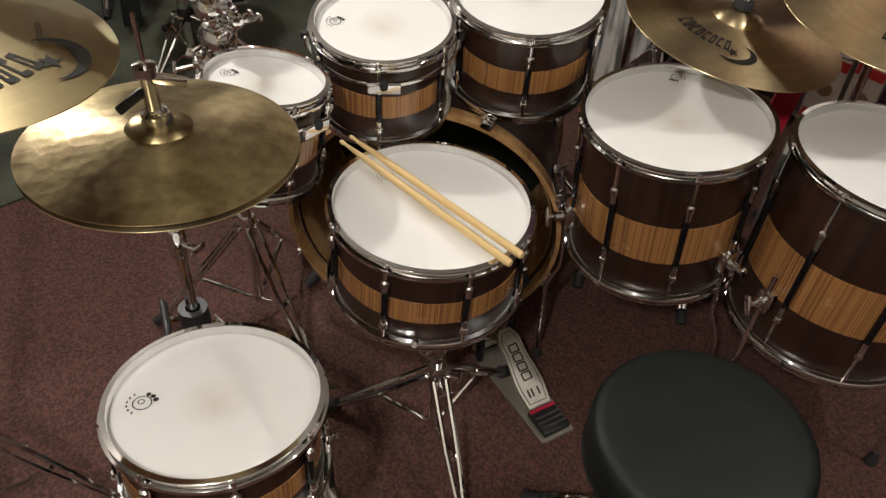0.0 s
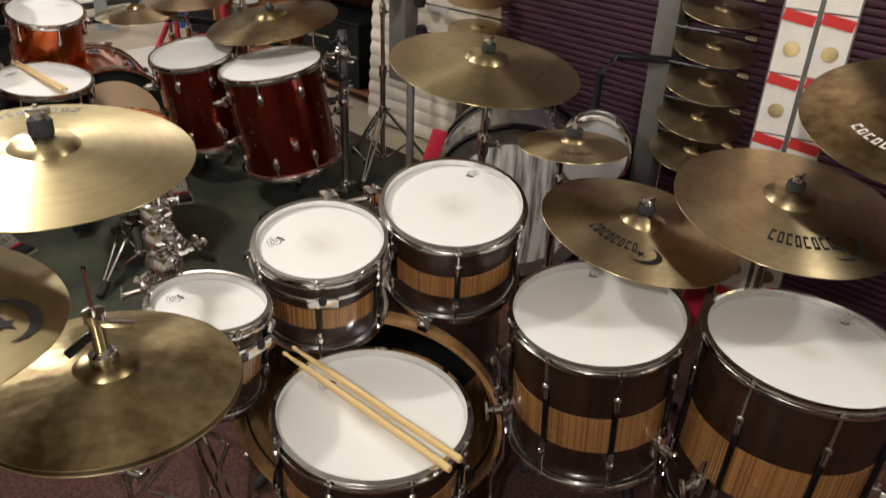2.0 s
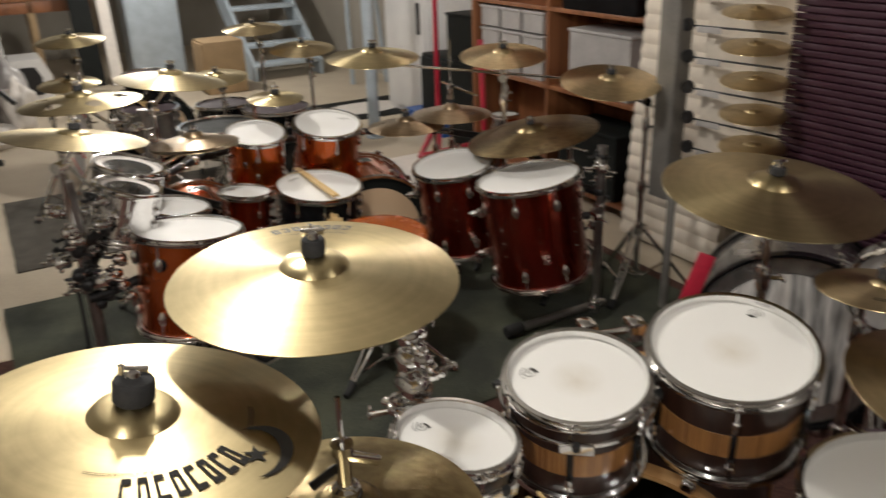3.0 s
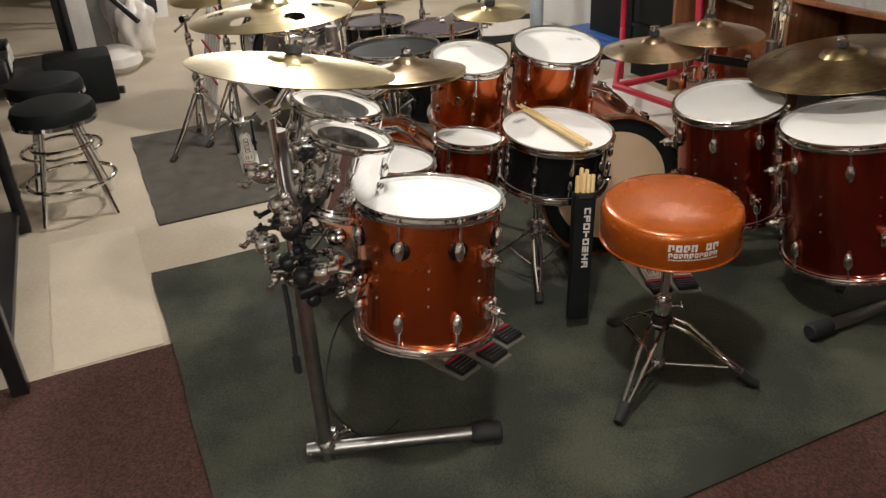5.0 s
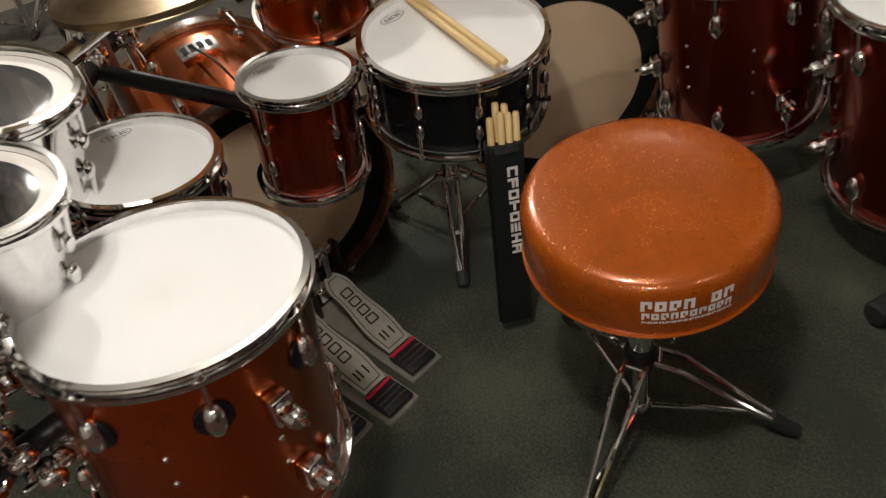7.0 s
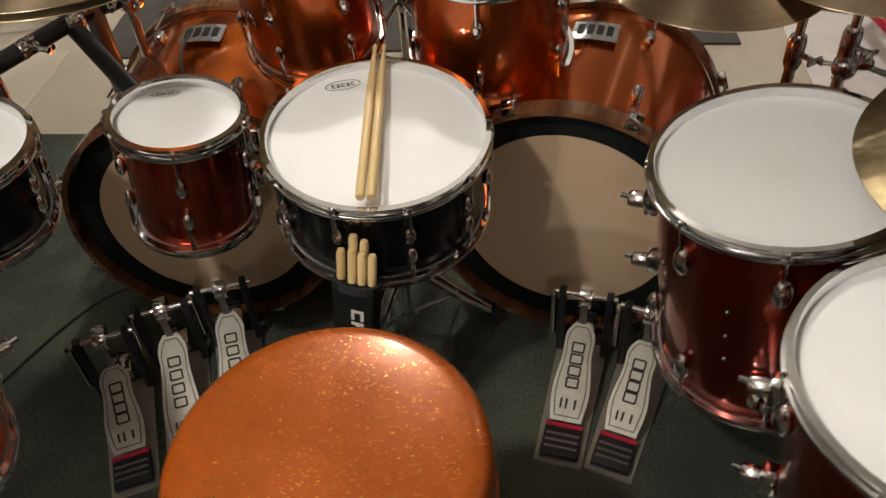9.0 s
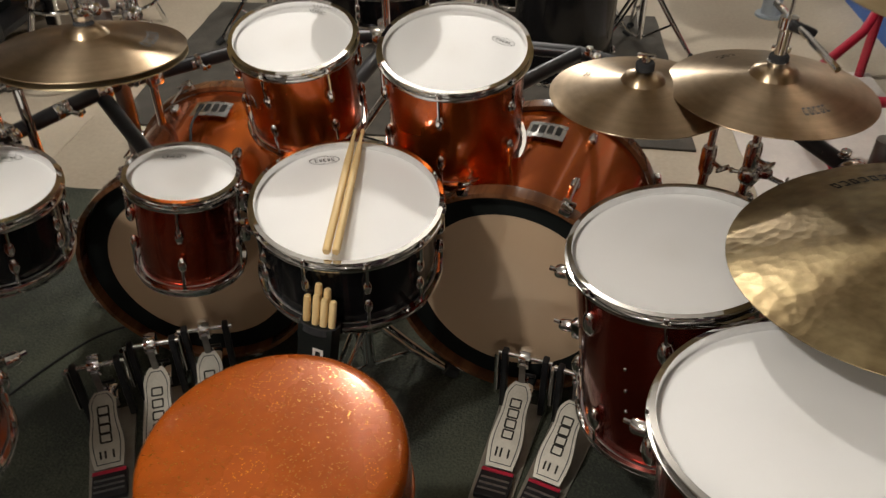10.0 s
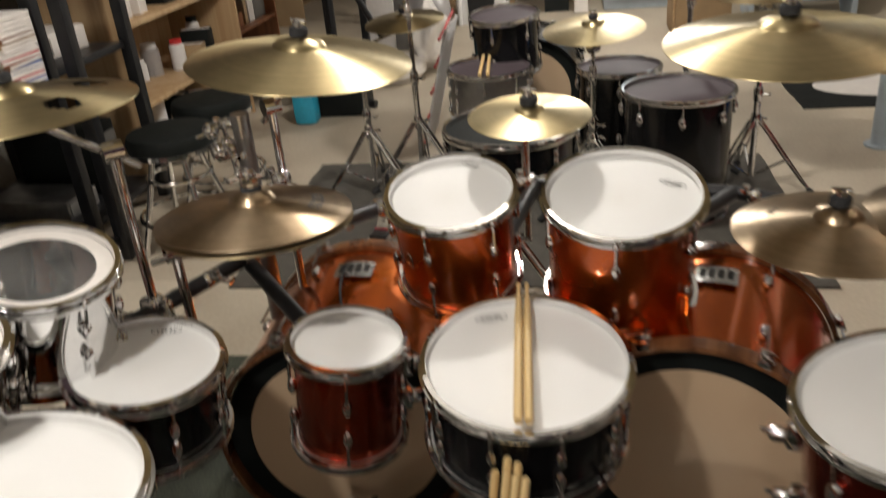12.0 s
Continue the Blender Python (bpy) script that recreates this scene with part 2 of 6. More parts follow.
FOIL = striped("streaked_foil", (0.75, 0.73, 0.7), (0.12, 0.12, 0.12), 14, 0.25, 0.3, 2.5)
FOIL.node_tree.nodes["Mapping"].inputs["Scale"].default_value = (34, 3, 3)
BLACK_VINYL.node_tree.nodes["Principled BSDF"].inputs["Specular IOR Level"].default_value = 0.18
PALE_WOOD = striped("pale_pine", (0.52, 0.36, 0.2), (0.44, 0.28, 0.14), 25, 0.5, 0.1)
PEDAL_ALLOY = shader("pedal_alloy", (0.37, 0.34, 0.285), 0.42, 0.5, 0.12, 30, 0.05, 200)
CLOUDY_FILM = shader("cloudy_film", (0.78, 0.77, 0.75), 0.09, 0, 0.2, 14)
CLOUDY_FILM.node_tree.nodes["Principled BSDF"].inputs["Transmission Weight"].default_value = 0.9
CLOUDY_FILM.node_tree.nodes["Principled BSDF"].inputs["IOR"].default_value = 1.1
CLEAR_FILM = bpy.data.materials.new("clear_film")
CLEAR_FILM.use_nodes = True
_b = CLEAR_FILM.node_tree.nodes["Principled BSDF"]
_b.inputs["Transmission Weight"].default_value, _b.inputs["Roughness"].default_value = 1.0, 0.05
_b.inputs["Base Color"].default_value, _b.inputs["IOR"].default_value = (0.85, 0.85, 0.83, 1), 1.05

# ---------------------------------------------------------------- mesh tools


def ring_frame(direction):
    d = Vector(direction).normalized()
    side = d.cross(Vector((0, 0, 1)) if abs(d.z) < 0.95 else Vector((1, 0, 0))).normalized()
    return d, side, side.cross(d)


def pipe(bm, points, r, seg=10, r_end=None):
    """A round bar through the points, closed at its ends."""
    pts = [Vector(p) for p in points]
    rings = []
    for i, p in enumerate(pts):
        way = pts[min(i + 1, len(pts) - 1)] - pts[max(i - 1, 0)]
        d, u, v = ring_frame(way)
        rad = r if r_end is None else r + (r_end - r) * i / (len(pts) - 1)
        rings.append([bm.verts.new(p + rad * (math.cos(a) * u + math.sin(a) * v)) for a in (2 * math.pi * k / seg for k in range(seg))])
    for a, b in zip(rings, rings[1:]):
        for k in range(seg):
            bm.faces.new((a[k], a[(k + 1) % seg], b[(k + 1) % seg], b[k]))
    bm.faces.new(rings[0][::-1])
    bm.faces.new(rings[-1])
    return bm


def lathe(bm, profile, seg=48, m=Matrix()):
    """Turns (radius, height) pairs round the z axis; a radius of 0 closes the end."""
    rows = []
    for r, z in profile:
        if r < 1e-6:
            rows.append([bm.verts.new(m @ Vector((0, 0, z)))])
        else:
            rows.append([bm.verts.new(m @ Vector((r * math.cos(a), r * math.sin(a), z))) for a in (2 * math.pi * k / seg for k in range(seg))])
    for a, b in zip(rows, rows[1:]):
        for k in range(seg):
            j = (k + 1) % seg
            if len(a) == 1 and len(b) > 1:
                bm.faces.new((a[0], b[k], b[j]))
            elif len(b) == 1 and len(a) > 1:
                bm.faces.new((a[k], b[0], a[j]))
            elif len(a) > 1:
                bm.faces.new((a[k], b[k], b[j], a[j]))
    bmesh.ops.recalc_face_normals(bm, faces=bm.faces)
    return bm


def block(bm, size, m=Matrix(), bevel=0.0):
    """A box of that size about the pose m, its edges rounded."""
    made = bmesh.ops.create_cube(bm, size=1.0, matrix=m @ Matrix.Diagonal((*size, 1)))
    if bevel:
        edges = {e for v in made["verts"] for e in v.link_edges}
        bmesh.ops.bevel(bm, geom=list(edges), offset=bevel, segments=2, affect="EDGES", profile=0.5)
    return bm


def slab(bm, outline, z0, z1, m=Matrix()):
    """A flat outline given thickness."""
    low = [bm.verts.new(m @ Vector((x, y, z0))) for x, y in outline]
    top = [bm.verts.new(m @ Vector((x, y, z1))) for x, y in outline]
    bm.faces.new(low[::-1])
    bm.faces.new(top)
    for k in range(len(outline)):
        j = (k + 1) % len(outline)
        bm.faces.new((low[k], low[j], top[j], top[k]))
    bmesh.ops.recalc_face_normals(bm, faces=bm.faces)
    return bm


def mesh_of(name, bm, material, smooth=True):
    me = bpy.data.meshes.new(name)
    bm.to_mesh(me)
    bm.free()
    me.materials.append(material)
    if smooth:
        me.polygons.foreach_set("use_smooth", [True] * len(me.polygons))
        me.set_sharp_from_angle(angle=radians(38))
    return me


def piece(name, me, parent=None, m=Matrix(), label=""):
    ob = new(name, me)
    ob.parent = parent
    ob.matrix_basis = m
    return tagged(ob, label)


def part(name, bm, material, parent=None, label="", m=Matrix()):
    """Links a bmesh as one mesh object under a thing; its points are in the parent's own space."""
    return piece(name, mesh_of(name, bm, material), parent, m, label)


def thing(name, m, label, category, group=""):
    ob = new(name)
    ob.empty_display_size = 0.05
    ob.matrix_basis = m
    return tagged(ob, label, category, group)


def solo(name, bm, material, label, category, m=Matrix(), group="", kind=""):
    return tagged(part(name, bm, material, None, "", m), label, category, group, kind)


def B():
    return bmesh.new()


def tilted(c, tilt=(0, 0), spin=0.0):
    """A pose at c whose z axis leans by the slopes of tilt."""
    n = Vector((tilt[0], tilt[1], 1)).normalized()
    q = Vector((0, 0, 1)).rotation_difference(n)
    return Matrix.Translation(c) @ q.to_matrix().to_4x4() @ Matrix.Rotation(radians(spin), 4, "Z")


def facing(c, direction, spin=0.0):
    """A pose at c whose z axis points along direction."""
    return Matrix.Translation(c) @ Vector(direction).to_track_quat("Z", "Y").to_matrix().to_4x4() @ Matrix.Rotation(radians(spin), 4, "Z")


# the room's own grid: a runs along the building, b across it
GRID = -43.1
_ca, _sa = math.cos(radians(GRID)), math.sin(radians(GRID))
CORNER = (-2.81, 3.186)


def g(a, b, z=0.0):
    return Vector((CORNER[0] + a * _ca - b * _sa, CORNER[1] + a * _sa + b * _ca, z))


def gpose(a, b, z=0.0, turn=0.0):
    return Matrix.Translation(g(a, b, z)) @ Matrix.Rotation(radians(GRID + turn), 4, "Z")


# ---------------------------------------------------------------- room


def sheet(name, a0, a1, b0, b1, z, material, label, category, thick=0.008):
    """A floor covering with a slightly wavy edge."""
    rnd = random.Random(name)
    n = 14
    edge = []
    for (p, q) in (((a0, b0), (a1, b0)), ((a1, b0), (a1, b1)), ((a1, b1), (a0, b1)), ((a0, b1), (a0, b0))):
        for k in range(n):
            f = k / n
            edge.append((p[0] + (q[0] - p[0]) * f + rnd.uniform(-0.004, 0.004), p[1] + (q[1] - p[1]) * f + rnd.uniform(-0.004, 0.004)))
    bm = slab(B(), edge, z, z + thick)
    return solo(name, bm, material, label, category, gpose(0, 0), kind="structure")


A0, A1, B0, B1, HIGH = -8.0, 6.5, -1.6, 4.0, 2.45
bm = block(B(), (A1 - A0 + 0.6, B1 - B0 + 0.6, 0.1), pose((A0 + A1) / 2, (B0 + B1) / 2, -0.05))
solo("floor", bm, CONCRETE, "pale beige painted concrete floor, worn and stained", "floor", gpose(0, 0), kind="structure")
bm = block(B(), (A1 - A0 + 0.6, B1 - B0 + 0.6, 0.12), pose((A0 + A1) / 2, (B0 + B1) / 2, HIGH + 0.06))
solo("ceiling", bm, CEILING, "low pale basement ceiling", "ceiling", gpose(0, 0), kind="structure")
for nm, size, c in (
    ("wall_north", (A1 - A0 + 0.4, 0.2, HIGH), ((A0 + A1) / 2, B1 + 0.1, HIGH / 2)),
    ("wall_south", (A1 - A0 + 0.4, 0.2, HIGH), ((A0 + A1) / 2, B0 - 0.1, HIGH / 2)),
    ("wall_west", (0.2, B1 - B0, HIGH), (A0 - 0.1, (B0 + B1) / 2, HIGH / 2)),
    ("wall_east", (0.2, B1 - B0, HIGH), (A1 + 0.1, (B0 + B1) / 2, HIGH / 2)),
):
    solo(nm, block(B(), size, pose(*c)), PLASTER, "plain beige plastered basement wall", "wall", gpose(0, 0), kind="structure")
sheet("red_carpet", 0.52, 6.3, -1.5, 2.75, 0.0, RED_CARPET, "dark reddish-brown carpet on the concrete floor", "carpet", 0.006)
sheet("green_carpet", 0.0, 1.82, 0.0, 2.68, 0.006, GREEN_CARPET, "dark green-black carpet under the amber drum kit", "carpet", 0.007)
sheet("grey_carpet", -1.72, -0.45, 0.08, 2.2, 0.0, GREY_MAT, "dark grey carpet under the black drum kit", "carpet")
sheet("white_sheet", -1.15, -0.08, 2.35, 3.0, 0.009, CARD_WHITE, "white sheet spread on the floor beside the rack", "floor sheet", 0.004)
sheet("floor_sheet", -0.5, 0.5, -0.36, -0.02, 0.0, PALE_SHEET, "pale thin sheet lying on the concrete floor", "floor sheet", 0.004)

# sockets added at the ceiling over each unseen lamp
for place, watts in ASSUMED_LAMPS:
    lamp = thing("assumed_socket", Matrix.Translation((place[0], place[1], HIGH)), "white ceiling socket added above an unseen lamp", "lamp", "ceiling bulbs")
    drop = place[2] - HIGH
    part("socket", lathe(B(), [(0, 0), (0.05, 0), (0.05, -0.02), (0.022, -0.04), (0.02, drop + 0.075), (0, drop + 0.075)], 20), WHITE_PAINT, lamp)

# ---------------------------------------------------------------- drums


def hoop_mesh(r, flip=1, tall=0.024):
    """A triple-flanged steel hoop round a head at height 0."""
    s = flip
    prof = [(r + 0.002, -0.006 * s), (r + 0.0105, -0.006 * s), (r + 0.0125, -0.003 * s), (r + 0.0125, 0.003 * s), (r + 0.004, 0.004 * s), (r + 0.003, tall * 0.45 * s),
            (r + 0.008, tall * 0.5 * s), (r + 0.0085, tall * 0.62 * s), (r + 0.0, tall * 0.64 * s), (r - 0.0015, tall * 0.5 * s), (r - 0.001, -0.004 * s), (r + 0.002, -0.006 * s)]
    return lathe(B(), prof, 64)


def lug_mesh(kind, drop, length):
    """One lug with its tension rod: x points away from the shell, the hoop's ear is at height 0."""
    bm = B()
    pipe(bm, [(0.0085, 0, 0.007), (0.0085, 0, -drop)], 0.0034, 8)
    lathe(bm, [(0, 0.012), (0.0042, 0.011), (0.0055, 0.006), (0.0055, 0.003), (0, 0.003)], 10, Matrix.Translation((0.0085, 0, 0)))
    block(bm, (0.013, 0.016, 0.005), pose(0.0075, 0, 0.001), 0.0015)
    if kind == "tube":
        lathe(bm, [(0.0035, 0), (0.008, 0.001), (0.0085, 0.006), (0.0085, 0.012), (0.005, 0.015), (0.0035, 0.015)], 12, pose(0.0075, 0, -drop * 0.8))
        pipe(bm, [(0.0075, 0, -drop * 0.8), (0.0075, 0, -drop * 1.05)], 0.006, 10)
    else:
        s = min(1.0, max(0.62, length * 3.0))
        lathe(bm, [(0, -0.008 * s), (0.007 * s, -0.003 * s), (0.012 * s, 0.008 * s), (0.0145 * s, 0.02 * s), (0.0125 * s, 0.034 * s), (0.008 * s, 0.044 * s), (0, 0.05 * s)], 14,
              pose(0.005, 0, -drop - 0.032 * s))
        pipe(bm, [(0.0, 0, -drop - 0.01), (0.011, 0, -drop - 0.01)], 0.005, 10)
    return bm


def logo_mark(kind, size):
    """A small printed mark: bars and outlines."""
    bm = B()
    if kind == "oval":
        n = 28
        for k in range(n):
            a0, a1 = 2 * math.pi * k / n, 2 * math.pi * (k + 1) / n
            quad = [(math.cos(a0), 0.42 * math.sin(a0)), (math.cos(a1), 0.42 * math.sin(a1)), (0.95 * math.cos(a1), 0.385 * math.sin(a1)), (0.95 * math.cos(a0), 0.385 * math.sin(a0))]
            bm.faces.new([bm.verts.new((size * x, size * y, 0)) for x, y in quad])
        for k in range(5):
            x = -0.62 + 0.27 * k
            for x0, x1, y0, y1 in ((0, 0.06, -0.15, 0.15), (0.06, 0.19, 0.09, 0.15), (0.06, 0.19, -0.15, -0.09)) if k % 2 == 0 else ((0.02, 0.08, -0.15, 0.15), (0.12, 0.18, -0.15, 0.15), (0.08, 0.12, -0.15, -0.08)):
                bm.faces.new([bm.verts.new((size * (x + dx), size * dy, 0)) for dx, dy in ((x0, y0), (x1, y0), (x1, y1), (x0, y1))])
    else:
        n = 24
        for rad, w, cx, cy in ((0.55, 0.07, 0, 0), (0.2, 0.06, 0.05, -0.1), (0.16, 0.16, -0.75, -0.1), (0.15, 0.15, -0.6, -0.4), (0.14, 0.14, -0.35, -0.6)):
            for k in range(n):
                a0, a1 = 2 * math.pi * k / n, 2 * math.pi * (k + 1) / n
                ri = max(rad - w, 0.01)
                quad = [(cx + rad * math.cos(a0), cy + rad * math.sin(a0)), (cx + rad * math.cos(a1), cy + rad * math.sin(a1)), (cx + ri * math.cos(a1), cy + ri * math.sin(a1)), (cx + ri * math.cos(a0), cy + ri * math.sin(a0))]
                bm.faces.new([bm.verts.new((size * x, size * y, 0)) for x, y in quad])
        for k in range(6):
            a = radians(-60 + 22 * k)
            c = Vector((0.85 * math.cos(a), 0.85 * math.sin(a)))
            for w in (0.05,):
                bm.faces.new([bm.verts.new((size * (c.x + dx), size * (c.y + dy), 0)) for dx, dy in ((-w, -w * 1.6), (w, -w * 1.6), (w, w * 1.6), (-w, w * 1.6))])
    return bm


def drum(name, c, tilt, r_out, depth, shell, label, category="drum", lugs=8, spin=0.0, kind="oval", band=None, head=None, legs=None, mark=None, mark_at=(0, 0, 0), strainer=False, hoop=None, group="", pose_m=None, badge=None, lug_shade=False, brackets=(), screws=False, mount=None):
    """A drum whose top head lies at c; legs gives the turns of its three legs."""
    r = r_out - 0.012
    m = pose_m or tilted(c, tilt)
    d = thing(name, m, label, category, group)
    hoop = hoop or CHROME
    rs = r - 0.003
    part("shell", lathe(B(), [(rs - 0.006, -0.004), (rs, -0.004), (rs, -depth + 0.004), (rs - 0.006, -depth + 0.004), (rs - 0.006, -0.004)], 64), shell, d)
    if band:
        b0, b1 = band[1], band[2]
        part("inlay_band", lathe(B(), [(rs - 0.001, -b0 * depth), (rs + 0.0012, -b0 * depth), (rs + 0.0012, -b1 * depth), (rs - 0.001, -b1 * depth)], 64), band[0], d, "striped light veneer band")
    part("batter_head", lathe(B(), [(0, 0.0), (r * 0.5, 0.0), (r - 0.008, 0.0), (r - 0.003, -0.001), (r, -0.004), (r, -0.008)], 64), head or HEAD_KIT_B, d, "coated drumhead")
    part("resonant_head", lathe(B(), [(0, -depth), (r - 0.006, -depth), (r - 0.001, -depth + 0.006)], 48), head or HEAD_KIT_B, d)
    part("top_hoop", hoop_mesh(r), hoop, d)
    part("bottom_hoop", hoop_mesh(r, -1), hoop, d, "", Matrix.Translation((0, 0, -depth)))
    drop = depth * 0.29 if kind == "tube" else min(0.055, depth * 0.3)
    me = mesh_of("lug", lug_mesh(kind, drop, depth), CHROME)
    for k in range(lugs):
        turn = Matrix.Rotation(radians(spin + 360 * k / lugs), 4, "Z")
        piece("lug", me, d, turn @ Matrix.Translation((r - 0.001, 0, 0)))
        piece("lug", me, d, turn @ Matrix.Translation((r - 0.001, 0, -depth)) @ Matrix.Rotation(math.pi, 4, "X"))
    if kind == "tube":
        me = mesh_of("lug_post", block(B(), (0.012, 0.0125, depth - 1.85 * drop), pose(0.006, 0, -depth / 2), 0.004), BLACK_GLOSS)
        for k in range(lugs):
            piece("lug_post", me, d, Matrix.Rotation(radians(spin + 360 * k / lugs), 4, "Z") @ Matrix.Translation((rs, 0, 0)))
    # black discs behind the upper lugs stand in for their shadow and dark reflection
    if lug_shade:
        me = mesh_of("lug_shade", lathe(B(), [(0, 0.003), (0.021, 0.003), (0.0235, 0.0015), (0.0235, -0.004), (0, -0.004)], 20), BLACK_GLOSS)
        for k in range(lugs):
            piece("lug_shade", me, d, Matrix.Rotation(radians(spin + 360 * k / lugs), 4, "Z") @ pose(rs + 0.001, 0, -drop - 0.012, 0, 90, 0))
    if legs is not None:
        z0 = -(c[2]) / max(0.5, m.to_3x3().col[2].z)
        for k, a in enumerate(legs):
            ca, sa = math.cos(radians(a)), math.sin(radians(a))
            bm = B()
            block(bm, (0.03, 0.034, 0.05), Matrix.Rotation(radians(a), 4, "Z") @ pose(rs + 0.014, 0, -depth * 0.72), 0.006)
            lathe(bm, [(0, 0), (0.011, 0), (0.011, 0.02), (0.006, 0.022), (0.006, 0.034), (0, 0.034)], 12, Matrix.Rotation(radians(a), 4, "Z") @ pose(rs + 0.026, 0, -depth * 0.72, 0, 90, 0))
            block(bm, (0.008, 0.012, 0.042), Matrix.Rotation(radians(a), 4, "Z") @ pose(rs + 0.062, 0, -depth * 0.72, 25, 0, 0), 0.003)
            br = part("leg_bracket", bm, CHROME, d)
            leg = part("leg", pipe(B(), [((rs + 0.02) * ca, (rs + 0.02) * sa, -depth * 0.55), ((rs + 0.02) * ca, (rs + 0.02) * sa, -depth - 0.06), ((rs + 0.05) * ca, (rs + 0.05) * sa, -depth - 0.12), ((rs + 0.055) * ca, (rs + 0.055) * sa, z0 + 0.02)], 0.0055, 8), CHROME, d)
            part("rubber_foot", lathe(B(), [(0, z0 + 0.002), (0.014, z0 + 0.002), (0.013, z0 + 0.03), (0.007, z0 + 0.05), (0, z0 + 0.05)], 14, Matrix.Translation(((rs + 0.055) * ca, (rs + 0.055) * sa, 0))), RUBBER, leg)
    if mount is not None:
        q = r + 0.015
        part("mount_ring", lathe(B(), [(q - 0.002, -0.03), (q + 0.003, -0.03), (q + 0.004, -0.027), (q + 0.003, -0.023), (q - 0.002, -0.023), (q - 0.002, -0.03)], 64), CHROME, d, "chrome suspension ring")
        for k in range(4):
            M = Matrix.Rotation(radians(mount + 90 * k), 4, "Z") @ pose(q + 0.003, 0, -0.033)
            tab = part("mount_tab", block(B(), (0.007, 0.062 if k == 0 else 0.03, 0.024), M, 0.003), CHROME, d)
            part("grommet", lathe(B(), [(0, -0.007), (0.007, -0.007), (0.0085, 0), (0.007, 0.007), (0, 0.007)], 12, M @ pose(0.003, 0, 0.008)), RUBBER, tab)
    for a, share in brackets:
        M = Matrix.Rotation(radians(a), 4, "Z") @ pose(rs, 0, -depth * share)
        bm = block(B(), (0.024, 0.03, 0.042), M @ pose(0.012, 0, 0), 0.005)
        lathe(bm, [(0, 0), (0.0125, 0), (0.0135, 0.004), (0.0135, 0.022), (0.0115, 0.027), (0, 0.028)], 14, M @ pose(0.022, 0, 0, 0, 90, 0))
        pipe(bm, [M @ Vector((0.03, 0, 0.0)), M @ Vector((0.062, 0, 0.004))], 0.0045, 8)
        part("leg_bracket", bm, CHROME, d, "chrome leg bracket")
    if screws:
        me = mesh_of("screw", lathe(B(), [(0, 0.003), (0.003, 0.0025), (0.0042, 0.0), (0, -0.002)], 10), CHROME)
        for k in range(lugs):
            for z in (0.36, 0.5, 0.64):
                piece("screw", me, d, Matrix.Rotation(radians(spin + 360 * (k + 0.5) / lugs), 4, "Z") @ pose(rs, 0, -depth * z, 0, 90, 0))
    if mark:
        part("printed_mark", logo_mark(mark, mark_at[2]), INK, d, "", Matrix.Translation((mark_at[0] * r, mark_at[1] * r, 0.0012)) @ Matrix.Rotation(radians(mark_at[3]), 4, "Z"))
    if badge is not None:
        M = Matrix.Rotation(radians(badge), 4, "Z") @ pose(rs + 0.002, 0, -depth * 0.45, 0, 90, 0) @ Matrix.Diagonal((1.5, 1, 1, 1))
        part("badge", lathe(B(), [(0, 0.002), (0.011, 0.0015), (0.012, 0), (0, -0.003)], 20, M), CHROME, d, "small oval silver badge")
    if strainer:
        M = Matrix.Rotation(radians(spin + strainer), 4, "Z")
        bm = B()
        block(bm, (0.022, 0.03, depth * 0.5), M @ pose(rs + 0.012, 0, -depth * 0.55), 0.004)
        pipe(bm, [M @ Vector((rs + 0.02, -0.012, -depth * 0.4)), M @ Vector((rs + 0.05, -0.012, -depth * 0.5))], 0.005, 8)
        pipe(bm, [M @ Vector((rs + 0.014, 0, -depth * 0.75)), M @ Vector((rs + 0.008, 0, -depth - 0.004))], 0.009, 8)
        part("strainer", bm, CHROME, d, "chrome snare strainer")
    return d


# ---------------------------------------------------------------- stands and cymbals


def tripod(parent, top, spread, turn, r=0.011, foot=0.0, double=True, rise=None):
    """Three braced legs with rubber feet about the parent's z axis, hinged at height top."""
    rise = rise or top * 0.42
    for k in range(3):
        a = radians(turn + 120 * k)
        u = Vector((math.cos(a), math.sin(a), 0))
        v = Vector((-math.sin(a), math.cos(a), 0))
        bm = B()
        for s in ((-1, 1) if double else (0,)):
            pipe(bm, [u * 0.02 + v * 0.013 * s + Vector((0, 0, top)), u * spread * 0.5 + v * 0.012 * s + Vector((0, 0, top * 0.55)), u * spread * 0.96 + v * 0.004 * s + Vector((0, 0, foot + 0.022))], r * 0.55, 8)
        pipe(bm, [u * 0.018 + Vector((0, 0, rise * 0.55)), u * spread * 0.55 + Vector((0, 0, top * 0.5))], r * 0.5, 8)
        leg = part("leg", bm, CHROME, parent)
        bm = B()
        pipe(bm, [u * spread * 0.9 + Vector((0, 0, foot + 0.032)), u * spread * 1.03 + Vector((0, 0, foot + 0.013))], 0.016, 10, 0.013)
        part("rubber_foot", bm, RUBBER, leg)


def collar(parent, z, r=0.02, x=0.0, y=0.0, wing=0.0):
    bm = lathe(B(), [(0, z - 0.03), (r * 0.8, z - 0.03), (r, z - 0.02), (r, z + 0.02), (r * 0.85, z + 0.03), (0, z + 0.03)], 16, Matrix.Translation((x, y, 0)))
    M = Matrix.Translation((x, y, z)) @ Matrix.Rotation(radians(wing), 4, "Z")
    pipe(bm, [M @ Vector((r * 0.8, 0, 0)), M @ Vector((r + 0.025, 0, 0))], 0.005, 8)
    block(bm, (0.006, 0.034, 0.012), M @ pose(r + 0.026, 0, 0), 0.003)
    return part("collar", bm, CHROME, parent)


